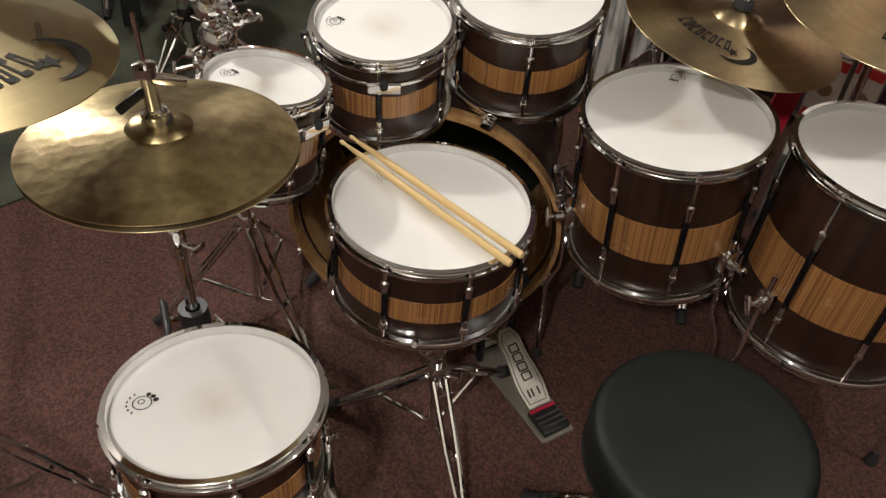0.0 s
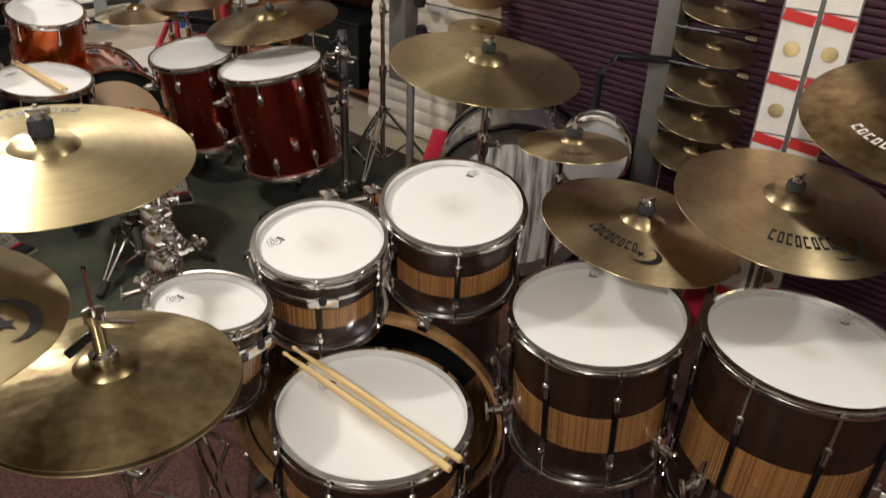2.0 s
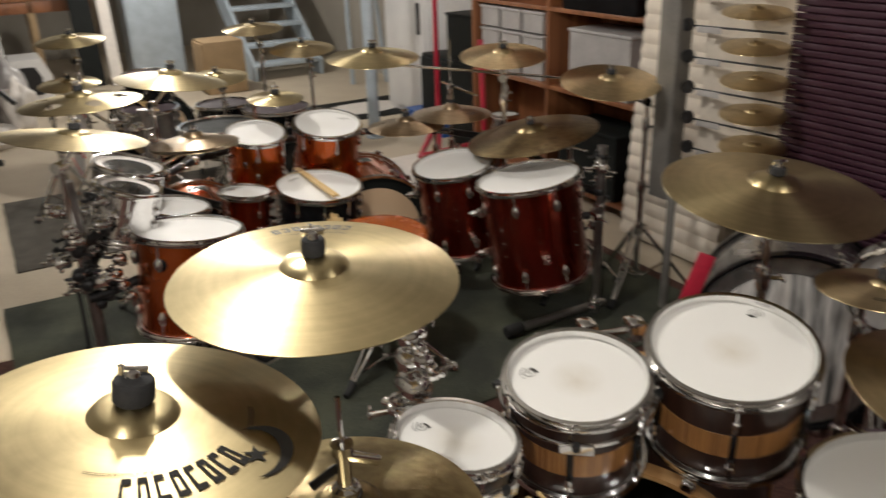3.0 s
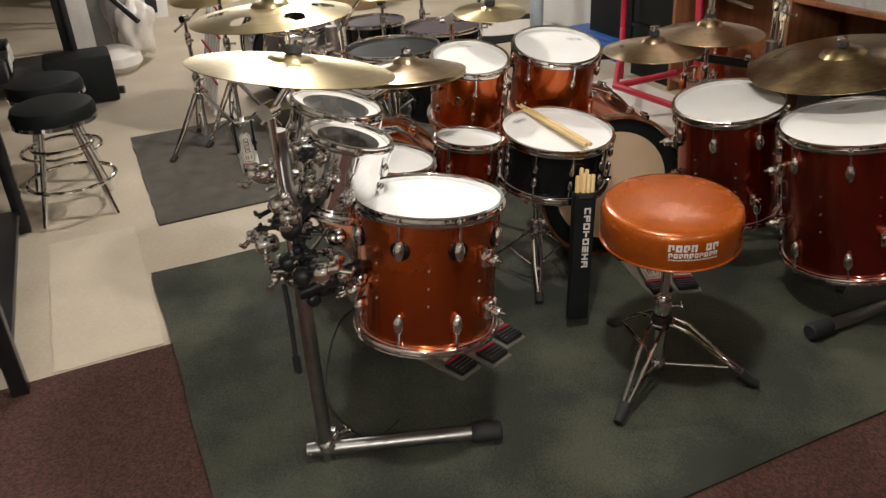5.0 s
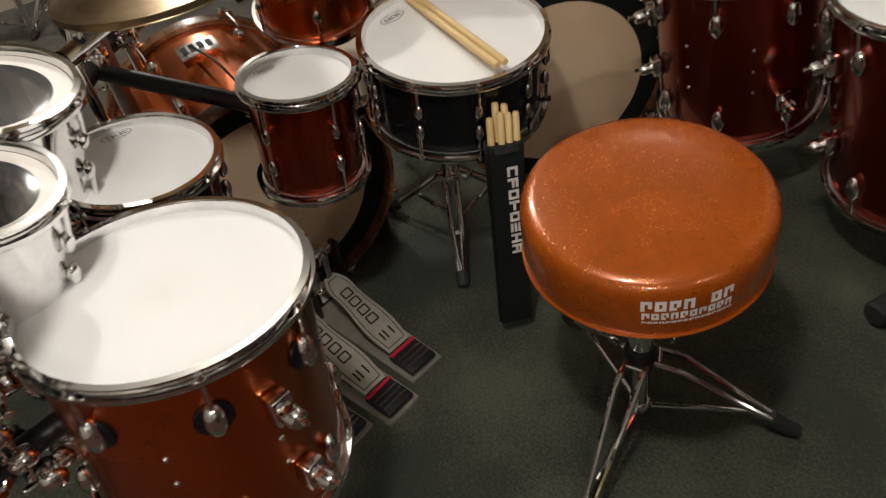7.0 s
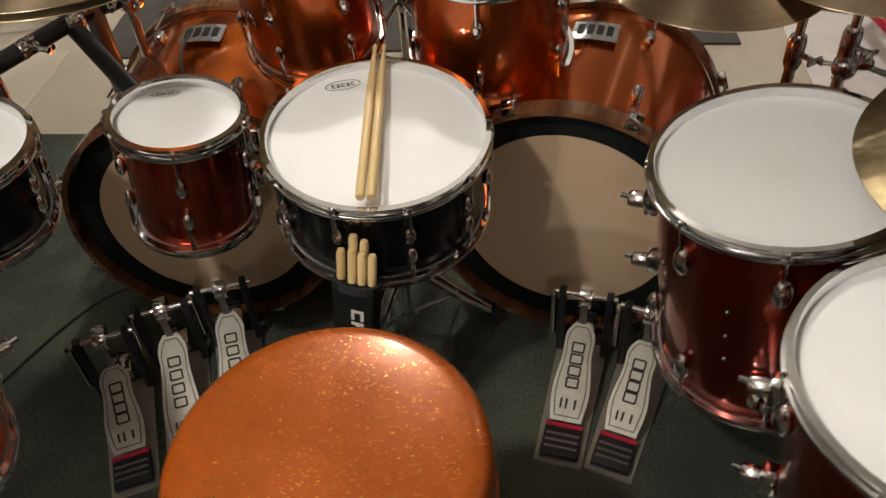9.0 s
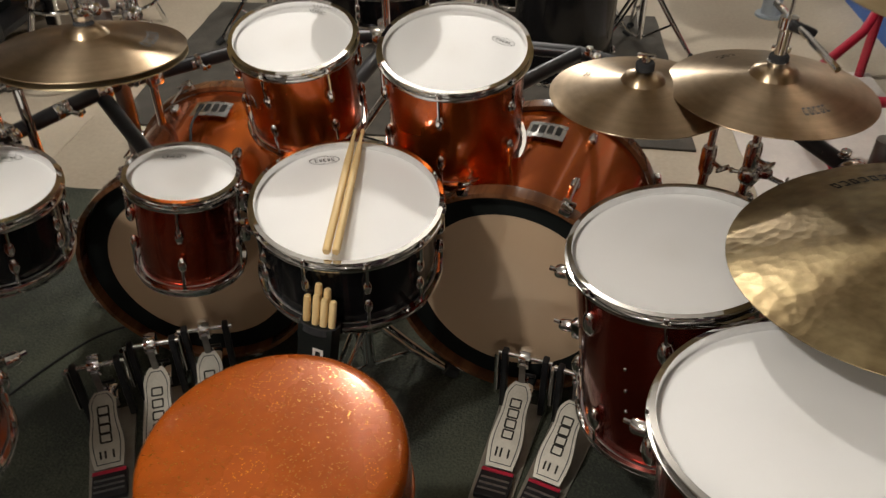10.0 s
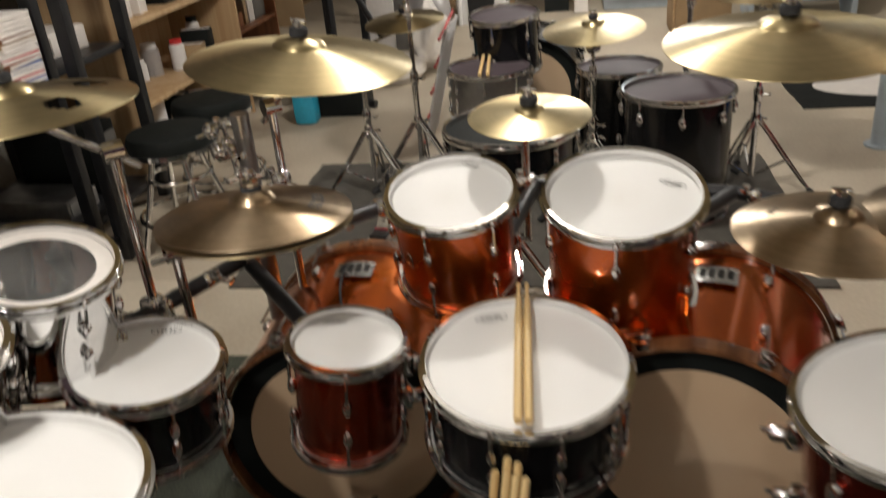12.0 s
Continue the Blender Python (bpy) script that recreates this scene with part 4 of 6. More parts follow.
# hi-hat, crashes and effects of this kit
hat = cymbal("hi_hat_cymbal", (-0.296, 1.455, 0.856), (0.028, 0.049), 0.193, BRASS_DRY, "dark unlathed hi-hat cymbal with mottled hammered top", bell=0.12, bow=0.15, felt=False)
part("felt", lathe(B(), [(0.005, 0.03), (0.019, 0.03), (0.02, 0.034), (0.02, 0.041), (0.018, 0.044), (0.005, 0.044), (0.005, 0.03)], 20), FELT, hat, "black felt washer")
part("lock_nut", lathe(B(), [(0.005, 0.044), (0.015, 0.044), (0.016, 0.047), (0.016, 0.055), (0.012, 0.058), (0.005, 0.058), (0.005, 0.044)], 8), CHROME, hat, "knurled chrome nut")
cymbal("hi_hat_cymbal", (-0.296, 1.455, 0.846), (0.028, 0.049), 0.193, BRASS_MID, "aged bronze lower hi-hat cymbal", bell=-0.1, bow=-0.12, felt=False)
s = straight_stand("hi_hat_stand", (-0.33, 1.5, 0.006), 0.8, 40, "chrome hi-hat stand with tripod and clutch", 0.24, 0.36)
part("pull_rod", pipe(B(), [(0.034, -0.045, 0.7), (0.034, -0.045, 1.045)], 0.0035, 8), CHROME, s)
part("clutch_wing", block(B(), (0.05, 0.008, 0.016), pose(0.06, -0.04, 0.95, 0, 15, 20), 0.003), CHROME, s)
part("clutch_wing", block(B(), (0.044, 0.008, 0.014), pose(0.012, -0.062, 0.925, 0, -20, 50), 0.003), BLACK_METAL, s)
part("clutch", lathe(B(), [(0, 0.885), (0.02, 0.885), (0.02, 0.9), (0.011, 0.905), (0.011, 0.955), (0.016, 0.958), (0.016, 0.972), (0, 0.975)], 16, Matrix.Translation((0.034, -0.045, 0))), CHROME, s)
part("seat_cup", lathe(B(), [(0, 0.78), (0.03, 0.78), (0.032, 0.8), (0.012, 0.83), (0, 0.83)], 18, Matrix.Translation((0.03, -0.04, 0))), BLACK_METAL, s)
LOGO_ROWS = [(0.56, 9, 0.02)]
FINE_ROWS = [(0.6, 16, 0.006)]
cymbal("crash_cymbal", (-0.495, 1.31, 1.066), (0.128, 0.092), 0.222, BRASS_LIGHT, "bright bronze crash cymbal with black crescent print", washer=(1.0, 1.0), moon=(5, 0.72, 0.05), marks=[(28, 22, FINE_ROWS, INK), (-60, 40, [(0.5, 22, 0.004)], INK)])
cymbal("crash_cymbal", (-0.396, 1.62, 1.136), (0.046, -0.028), 0.212, BRASS_LIGHT, "bright bronze crash cymbal with faint grey lettering", washer=(0.72, 0.85), marks=[(118, 46, [(0.72, 8, 0.026)], GREY_INK), (112, 40, [(0.62, 18, 0.005)], GREY_INK)])
cymbal("crash_cymbal", (0.623, 2.017, 0.835), (0.136, -0.059), 0.213, BRASS_MID, "aged bronze crash cymbal with black crescent print", moon=(-100, 0.62, 0.038))
cymbal("ride_cymbal", (0.899, 1.962, 0.923), (0.029, -0.135), 0.228, BRASS_MID, "aged bronze ride cymbal with black crescent print", moon=(-70, 0.7, 0.042))
cymbal("splash_cymbal", (0.487, 2.158, 0.959), (-0.001, 0.083), 0.121, BRASS_MID, "small aged bronze splash cymbal", marks=[(-90, 50, [(0.62, 7, 0.01)], INK)])
cymbal("crash_cymbal", (0.304, 2.466, 1.034), (0.089, -0.079), 0.239, BRASS_LIGHT, "bronze crash cymbal on a tall chrome stand")
cymbal("ride_cymbal", (1.147, 1.973, 1.11), (-0.12, -0.2), 0.25, BRASS_DRY, "dark mottled ride cymbal with white lettering", marks=[(-150, 50, [(0.62, 8, 0.02)], WHITE_INK)])
for c, base, turn, boom in (
    ((-0.495, 1.31, 1.085), (-0.74, 1.32, 0.006), 10, True), ((-0.396, 1.62, 1.15), (-0.36, 1.92, 0.006), 75, True), ((0.623, 2.017, 0.835), (0.72, 2.26, 0.006), 30, True),
    ((0.899, 1.962, 0.923), (1.02, 2.24, 0.006), 90, True), ((0.487, 2.158, 0.959), (0.5, 2.36, 0.006), 20, True), ((0.306, 2.467, 1.035), (0.31, 2.47, 0.006), 70, False), ((1.147, 1.973, 1.11), (1.42, 2.2, 0.006), 0, True)):
    straight_stand("cymbal_stand", base, c[2] + 0.02, turn, "chrome cymbal stand with tripod legs and rubber feet", 0.25, 0.3, (c[0], c[1], c[2] + 0.02) if boom else None)
# post and clamps that carry the rack toms
s = thing("tom_stand", Matrix.Translation((-0.06, 2.2, 0.006)), "chrome double tom stand with black clamps", "stand")
part("post", pipe(B(), [(0, 0, 0.02), (0, 0, 0.8)], 0.016, 14), CHROME, s)
tripod(s, 0.3, 0.26, 100)
for p in ((-0.15, -0.42, 0.68), (0.0, -0.13, 0.72), (0.2, -0.02, 0.72)):
    part("tom_arm", pipe(B(), [(0, 0, 0.76), (p[0] * 0.5, p[1] * 0.3 + 0.03, 0.78), p], 0.009, 10), CHROME, s)
    part("clamp", block(B(), (0.04, 0.05, 0.05), pose(p[0] * 0.5, p[1] * 0.3 + 0.03, 0.78, 0, 0, 30), 0.01), CHROME, s)
throne("drum_throne", (0.55, 1.326, 0.476), 0.182, (0, 0), SEAT_VINYL, "round black vinyl drum stool", 0.085, (30, 150, 270), 0.006)
pedal((0.386, 1.634, 0.02), (0.245, 1.845, 0.1), 0.1, "silver bass drum pedal on red carpet", foot_z=0.006)
pedal((-0.02, 1.2, 0.02), (-0.13, 1.42, 0.1), 0.1, "silver hi-hat style pedal under the side snare", False, 0.006)

# ---------------------------------------------------------------- amber kit
B_LAB = "%s in glossy amber lacquer with white coated head"
drum("snare_drum", (-1.333, 3.53, 0.586), (0.109, -0.045), 0.183, 0.15, BLACK_GLOSS, "black gloss snare drum with white coated head", lugs=10, spin=14, kind="oval", mark="oval", mark_at=(-0.78, 0.18, 0.03, 65), strainer=150)
drum("small_tom", (-1.544, 3.304, 0.621), (0.076, 0.078), 0.109, 0.19, AMBER_DIMMED, B_LAB % "smallest tom", lugs=5, spin=-30, mark="oval", mark_at=(-0.76, 0.15, 0.022, 65), group="amber toms", brackets=((70, 0.3), (70, 0.7), (170, 0.5)))
drum("side_snare", (-1.656, 2.995, 0.66), (0.116, 0.083), 0.13, 0.13, BLACK_GLOSS, "shallow black side snare with white head", lugs=8, spin=0, mark="oval", mark_at=(-0.66, 0.5, 0.026, 65))
drum("floor_tom", (-1.436, 2.755, 0.681), (0.029, 0.124), 0.182, 0.312, AMBER, "hanging floor tom in orange amber lacquer, white head", lugs=8, spin=-88, group="amber toms", lug_shade=True, brackets=((-20, 0.3), (-14, 0.74), (-150, 0.74), (100, 0.74)), screws=True)
drum("rack_tom", (-1.651, 3.617, 0.775), (0.174, -0.156), 0.133, 0.2, AMBER, B_LAB % "rack tom", lugs=6, spin=-60, badge=-85, group="amber toms", mark="oval", mark_at=(-0.45, 0.75, 0.02, 20))
drum("rack_tom", (-1.424, 3.853, 0.768), (0.165, -0.157), 0.156, 0.23, AMBER, B_LAB % "larger rack tom", lugs=6, spin=-50, group="amber toms", mark="oval", mark_at=(0.26, 0.66, 0.026, 20))
drum("floor_tom", (-0.846, 3.87, 0.608), (-0.085, -0.118), 0.184, 0.37, AMBER_SHADED, "floor tom in amber lacquer shaded to deep red, white coated head", lugs=8, spin=-100, group="amber toms", brackets=((-155, 0.26), (-155, 0.62), (-60, 0.7)), screws=True)
drum("floor_tom", (-0.483, 3.708, 0.622), (-0.15, -0.026), 0.217, 0.41, AMBER_SHADED, "large floor tom in amber lacquer shaded to deep red, white head", lugs=8, spin=-95, group="amber toms", brackets=((-160, 0.25), (-160, 0.68), (-70, 0.66)), screws=True, mark="oval", mark_at=(-0.11, 0.76, 0.03, 40))
for c, ti, rr in (((-1.616, 2.726, 0.828), (0.26, 0.16), 0.107), ((-1.741, 2.895, 0.842), (0.24, 0.13), 0.124)):
    d = drum("steel_timbale", c, ti, rr, 0.16, CHROME, "small chrome timbale with a clear head and white ring", lugs=5, spin=20, head=CLOUDY_FILM, group="chrome timbales")
    for ob in d.children:
        if ob.name.startswith(("batter_head", "resonant_head")):
            ob.visible_shadow = False
    part("white_ring", lathe(B(), [(rr * 0.68, 0.0012), (rr - 0.014, 0.0012)], 48), CARD_WHITE, d, "white damping ring")
AXL, AXR = Vector((-0.76, 0.65, 0)).normalized(), Vector((-0.55, 0.835, 0)).normalized()
for c, ax in (((-1.71, 3.34, 0.283), AXL), ((-1.21, 3.84, 0.283), AXR)):
    d = bass_drum(c, ax, 0.268, 0.4, "amber lacquered bass drum with tan batter head", AMBER_LIT, DARK_HOOP, "amber bass drums")
    m = d.matrix_basis
    up = m.inverted().to_3x3() @ Vector((0, 0, 1))
    q = m.inverted() @ (Vector(c) + ax * 0.27 + Vector((0, 0, 0.262)))
    side = m.inverted().to_3x3() @ ax.cross(Vector((0, 0, 1)))
    bm = B()
    for a in range(-3, 3):
        pts = []
        for aa, zz in ((a, -0.035), (a + 1, -0.035), (a + 1, 0.035), (a, 0.035)):
            t = aa * 0.055
            v = (up * math.cos(t) + side * math.sin(t)) * 0.2655
            pts.append(bm.verts.new(Vector((v.x, v.y, -0.27 + zz))))
        bm.faces.new(pts)
    pl = part("sticker", bm, SILVER_BAND, d, "silver rectangular sticker")
    for k in range(4):
        bm = B()
        pts = []
        for aa, zz in ((-0.13 + 0.07 * k, -0.02), (-0.085 + 0.07 * k, -0.02), (-0.085 + 0.07 * k, 0.014), (-0.13 + 0.07 * k, 0.014)):
            v = (up * math.cos(aa) + side * math.sin(aa)) * 0.2668
            pts.append(bm.verts.new(Vector((v.x, v.y, -0.27 + zz))))
        bm.faces.new(pts)
        part("sticker_mark", bm, INK, pl)
drumstick((-1.506, 3.66, 0.621), (-1.211, 3.412, 0.597), "pale hickory drumstick lying across a snare drum")
drumstick((-1.496, 3.672, 0.62), (-1.2, 3.424, 0.597), "pale hickory drumstick lying across a snare drum")
throne("drum_throne", (-0.922, 3.153, 0.566), 0.183, (0.014, -0.045), ORANGE_VINYL, "round orange sparkle vinyl drum stool, white lettering", 0.103, (-103, 4, 131), 0.013, -64)
for heel, toe in (((-1.366, 3.174), (-1.62, 3.295)), ((-1.376, 3.066), (-1.645, 3.18)), ((-1.443, 2.982), (-1.655, 3.06)), ((-0.972, 3.595), (-1.112, 3.805)), ((-0.895, 3.645), (-1.0, 3.86))):
    pedal((*heel, 0.02), (*toe, 0.1), 0.09, "silver bass drum pedal with red stripe and number boxes", False)
s = straight_stand("snare_stand", (-1.42, 3.6, 0.013), 0.4, -70, "folding chrome snare stand with rubber feet", 0.2, 0.18)
part("basket", pipe(B(), [(-0.06, -0.14, 0.43), (0.0, -0.03, 0.37), (0, 0, 0.33), (0.08, -0.03, 0.37), (0.26, -0.05, 0.43)], 0.006, 8), CHROME, s)
# stick bag on the snare
bag = thing("stick_bag", tilted((-1.2, 3.312, 0.05), (-0.015, 0.17), 33), "black fabric stick bag hung from the snare, holding sticks", "stick bag")
bm = B()
low = [(-0.03, -0.012), (0.03, -0.012), (0.034, 0.004), (0.03, 0.014), (-0.03, 0.014), (-0.034, 0.004)]
rings = []
for z, wide, deep in ((0.0, 0.98, 0.5), (0.006, 1.06, 0.7), (0.1, 1.05, 0.95), (0.25, 1.04, 1.25), (0.4, 1.08, 1.5), (0.412, 1.1, 1.55), (0.415, 1.04, 1.4)):
    rings.append([bm.verts.new((x * wide, y * deep, z)) for x, y in low])
for p, q in zip(rings, rings[1:]):
    for k in range(6):
        bm.faces.new((p[k], p[(k + 1) % 6], q[(k + 1) % 6], q[k]))
bm.faces.new(rings[0][::-1])
bm.faces.new(rings[-1])
part("pouch", bm, BLACK_VINYL, bag)
part("hem", lathe(B(), [(0.0345, 0.4), (0.0375, 0.401), (0.0375, 0.416), (0.0345, 0.417), (0.0345, 0.4)], 24, Matrix.Diagonal((1, 0.62, 1, 1))), FELT, bag, "stitched fabric hem")
for x, y, h in ((-0.024, -0.003, 0.468), (-0.009, 0.008, 0.49), (-0.005, -0.006, 0.476), (0.01, -0.005, 0.472), (0.008, 0.009, 0.484), (0.025, -0.002, 0.47)):
    part("drumstick", lathe(B(), [(0, 0.36), (0.0068, 0.36), (0.0068, h - 0.006), (0.0052, h - 0.001), (0, h)], 12, Matrix.Translation((x, y, 0))), STICKWOOD, bag, "pale stick butt")
# a word in white blocks running down the pouch: each glyph turned on its side
for k, strokes in enumerate(("LTB", "LTM", "LTBR", "LM", "LTBR", "TMB", "LMR", "LTMR")):
    zc, xc = 0.36 - 0.0245 * k, 0.008
    for q in strokes:
        dx, dz, sx, sz = {"L": (0, 0.0075, 0.02, 0.005), "R": (0, -0.0075, 0.02, 0.005), "T": (0.0075, 0, 0.005, 0.019), "B": (-0.0075, 0, 0.005, 0.019), "M": (0, 0, 0.005, 0.019)}[q]
        part("letter_stroke", block(B(), (sx, 0.0016, sz), pose(xc + dx, -0.0148 - 0.011 * (zc + dz - 0.1), zc + dz, -0.6)), WHITE_INK, bag)

# cymbals of the amber kit
cymbal("china_cymbal", (-1.609, 2.528, 1.047), (0.092, 0.166), 0.206, BRASS_LIGHT, "bright bronze crash cymbal with wavy reflections", bell=0.1, bow=0.09)
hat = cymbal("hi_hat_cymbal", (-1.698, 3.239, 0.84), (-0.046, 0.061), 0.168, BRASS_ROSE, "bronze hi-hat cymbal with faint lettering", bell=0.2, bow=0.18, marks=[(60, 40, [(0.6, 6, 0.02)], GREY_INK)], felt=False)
part("felt", lathe(B(), [(0.005, 0.036), (0.017, 0.036), (0.018, 0.04), (0.018, 0.047), (0.005, 0.05), (0.005, 0.036)], 20), FELT, hat, "black felt washer")
part("lock_nut", lathe(B(), [(0.005, 0.05), (0.013, 0.05), (0.014, 0.054), (0.014, 0.064), (0.005, 0.066), (0.005, 0.05)], 8), CHROME, hat, "knurled chrome nut")
cymbal("hi_hat_cymbal", (-1.698, 3.239, 0.828), (-0.046, 0.061), 0.168, BRASS_MID, "bronze lower hi-hat cymbal", bell=-0.1, bow=-0.1, felt=False)
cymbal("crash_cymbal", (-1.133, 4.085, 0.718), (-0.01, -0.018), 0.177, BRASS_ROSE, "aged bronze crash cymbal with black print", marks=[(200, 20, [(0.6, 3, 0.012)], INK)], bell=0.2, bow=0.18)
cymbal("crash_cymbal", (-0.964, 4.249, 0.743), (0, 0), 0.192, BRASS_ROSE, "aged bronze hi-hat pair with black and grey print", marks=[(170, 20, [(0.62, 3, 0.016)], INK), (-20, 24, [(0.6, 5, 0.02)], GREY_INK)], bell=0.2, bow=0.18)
cymbal("ride_cymbal", (-0.527, 4.026, 0.72), (-0.157, -0.065), 0.288, BRASS_DARK, "large dark hammered ride cymbal above the floor toms", marks=[(150, 26, [(0.7, 6, 0.022)], INK)])
cymbal("splash_cymbal", (-1.652, 3.822, 0.888), (0.056, -0.057), 0.124, BRASS_LIGHT, "small bright splash cymbal")
cymbal("crash_cymbal", (-1.926, 3.468, 1.026), (0.095, 0.07), 0.222, BRASS_LIGHT, "bright bronze crash cymbal on a boom arm", bow=0.16)
cymbal("crash_cymbal", (-1.928, 2.943, 1.052), (-0.018, 0.004), 0.206, BRASS_LIGHT, "bronze effects cymbal with round holes", bow=0.14, holes=6)
cymbal("crash_cymbal", (-1.297, 4.126, 1.023), (0.04, -0.06), 0.215, BRASS_LIGHT, "bronze crash cymbal on a boom arm", bow=0.16)
cymbal("crash_cymbal", (-0.718, 4.285, 1.017), (0.032, -0.133), 0.2, BRASS_MID, "aged bronze crash cymbal on a tall stand")
cymbal("crash_cymbal", (-0.196, 3.936, 0.978), (0.073, -0.17), 0.2, BRASS_MID, "aged bronze crash cymbal beside the shelves")
for c, base, turn, boom in (
    ((-0.964, 4.249, 0.743), (-0.964, 4.249, 0.013), 50, False), ((-1.133, 4.085, 0.718), (-1.03, 4.2, 0.013), 50, True), ((-0.527, 4.02, 0.73), (-0.36, 4.02, 0.013), -105, True),
    ((-1.297, 4.126, 1.023), (-0.75, 4.46, 0.013), 10, True),
    ((-0.718, 4.285, 1.017), (-0.72, 4.3, 0.013), 10, True), ((-0.196, 3.936, 0.978), (-0.05, 4.05, 0.013), 10, True)):
    straight_stand("cymbal_stand", base, c[2] + 0.02, turn, "chrome cymbal stand with tripod legs and rubber feet", 0.25, 0.3, (c[0], c[1], c[2] + 0.02) if boom else None)


def cymbal_arm(c, foot, label="chrome cymbal arm clamped to the drum rack"):
    """A rod rising from a rack clamp, bent over to its cymbal."""
    o = Vector(foot)
    a = thing("cymbal_boom", Matrix.Translation(o), label, "cymbal arm", "cymbal arms")
    end = Vector(c) - o
    knee = Vector((0, 0, max(0.08, end.z * 0.72)))
    part("lower_tube", pipe(B(), [(0, 0, -0.14), knee], 0.0095, 12), CHROME, a)
    part("clamp", block(B(), (0.05, 0.045, 0.05), pose(0, 0, 0.0, 0, 0, 20), 0.012), CHROME, a)
    part("knee_joint", lathe(B(), [(0, -0.018), (0.018, -0.018), (0.018, 0.018), (0, 0.018)], 16, Matrix.Translation(knee) @ Matrix.Rotation(radians(90), 4, "X")), CHROME, a)
    part("upper_rod", pipe(B(), [knee - (end - knee) * 0.3, end + Vector((0, 0, -0.03))], 0.0065, 10), CHROME, a)
    part("tilter", lathe(B(), [(0, -0.06), (0.012, -0.058), (0.013, -0.04), (0.009, -0.03), (0.0035, -0.028), (0.0035, 0.06), (0, 0.06)], 14, Matrix.Translation(end)), CHROME, a)
    return a


for c, foot in (((-1.609, 2.528, 1.06), (-1.66, 2.5, 0.72)), ((-1.698, 3.239, 0.85), (-1.82, 3.12, 0.55)), ((-1.924, 3.467, 1.05), (-2.0, 3.42, 0.63)), ((-1.933, 2.945, 1.07), (-1.92, 3.08, 0.62)), ((-1.654, 3.825, 0.9), (-1.86, 3.98, 0.63))):
    cymbal_arm(c, foot)

# clutch and rod over the closed hi-hat pair beside the floor tom
h = thing("hat_clutch", Matrix.Translation((-0.964, 4.249, 0.79)), "chrome hi-hat clutch with black wing screw", "clutch")
part("barrel", lathe(B(), [(0, 0), (0.02, 0), (0.02, 0.012), (0.011, 0.016), (0.011, 0.07), (0.016, 0.074), (0.016, 0.095), (0, 0.098)], 16), CHROME, h)
part("rod", pipe(B(), [(0, 0, 0.05), (0, 0, 0.3)], 0.0035, 8), CHROME, h)
part("wing_screw", block(B(), (0.05, 0.012, 0.02), pose(0.03, 0, 0.08, 0, 20, 40), 0.005), BLACK_METAL, h)
part("cross_bar", pipe(B(), [(-0.05, 0.03, 0.1), (0.14, -0.06, 0.06)], 0.006, 8), CHROME, h)
# black memory lock with a wing handle on the hi-hat stand
k = thing("memory_lock", Matrix.Translation((-0.33, 1.5, 0.44)), "black plastic wing lock on the hi-hat stand", "stand lock")
part("ring", lathe(B(), [(0.0137, -0.03), (0.026, -0.03), (0.028, 0), (0.026, 0.03), (0.0137, 0.03), (0.0137, -0.03)], 18), BLACK_METAL, k)
part("wing", block(B(), (0.014, 0.1, 0.022), pose(-0.045, -0.02, 0.01, 0, 0, 25), 0.006), BLACK_METAL, k)
part("stem", pipe(B(), [(-0.02, 0, 0), (-0.05, -0.02, 0.01)], 0.007, 8), CHROME, k)

# ---------------------------------------------------------------- drum racks


def rack_clamp(parent, c, turn, size=1.0, material=None):
    """A hinged chrome memory clamp: split ring, rounded jaw, eye bolt, wing screw and square nuts."""
    M = Matrix.Translation(c) @ Matrix.Rotation(radians(turn), 4, "Z") @ Matrix.Diagonal((size, size, size, 1))
    dome = [(0, -0.034), (0.012, -0.033), (0.022, -0.028), (0.0265, -0.02), (0.028, -0.004), (0.0255, -0.003), (0.0255, 0.003), (0.028, 0.004), (0.0265, 0.02), (0.022, 0.028), (0.012, 0.033), (0, 0.034)]
    bm = lathe(B(), dome, 18, M @ Matrix.Rotation(radians(90), 4, "X"))
    block(bm, (0.046, 0.03, 0.026), M @ pose(0.032, 0, 0.012, 0, -12, 0), 0.008)
    lathe(bm, [(0, 0), (0.012, 0.001), (0.0145, 0.005), (0.0145, 0.016), (0.012, 0.02), (0, 0.021)], 14, M @ pose(0.034, 0, 0.022))
    pipe(bm, [M @ Vector((0.05, 0, 0.006)), M @ Vector((0.09, 0, 0.0))], 0.0055, 8)
    pipe(bm, [M @ Vector((-0.02, 0.012, -0.01)), M @ Vector((-0.052, 0.016, -0.016))], 0.0045, 8)
    block(bm, (0.014, 0.014, 0.014), M @ pose(-0.052, 0.016, -0.016, 20, 10, 30), 0.004)
    for s in (-1, 1):
        lathe(bm, [(0, -0.004), (0.008, -0.003), (0.0095, 0), (0.008, 0.003), (0, 0.004)], 12, M @ pose(0.09, 0.011 * s, 0.006, 0, 90, 0))
    return part("rack_clamp", bm, material or CHROME, parent)


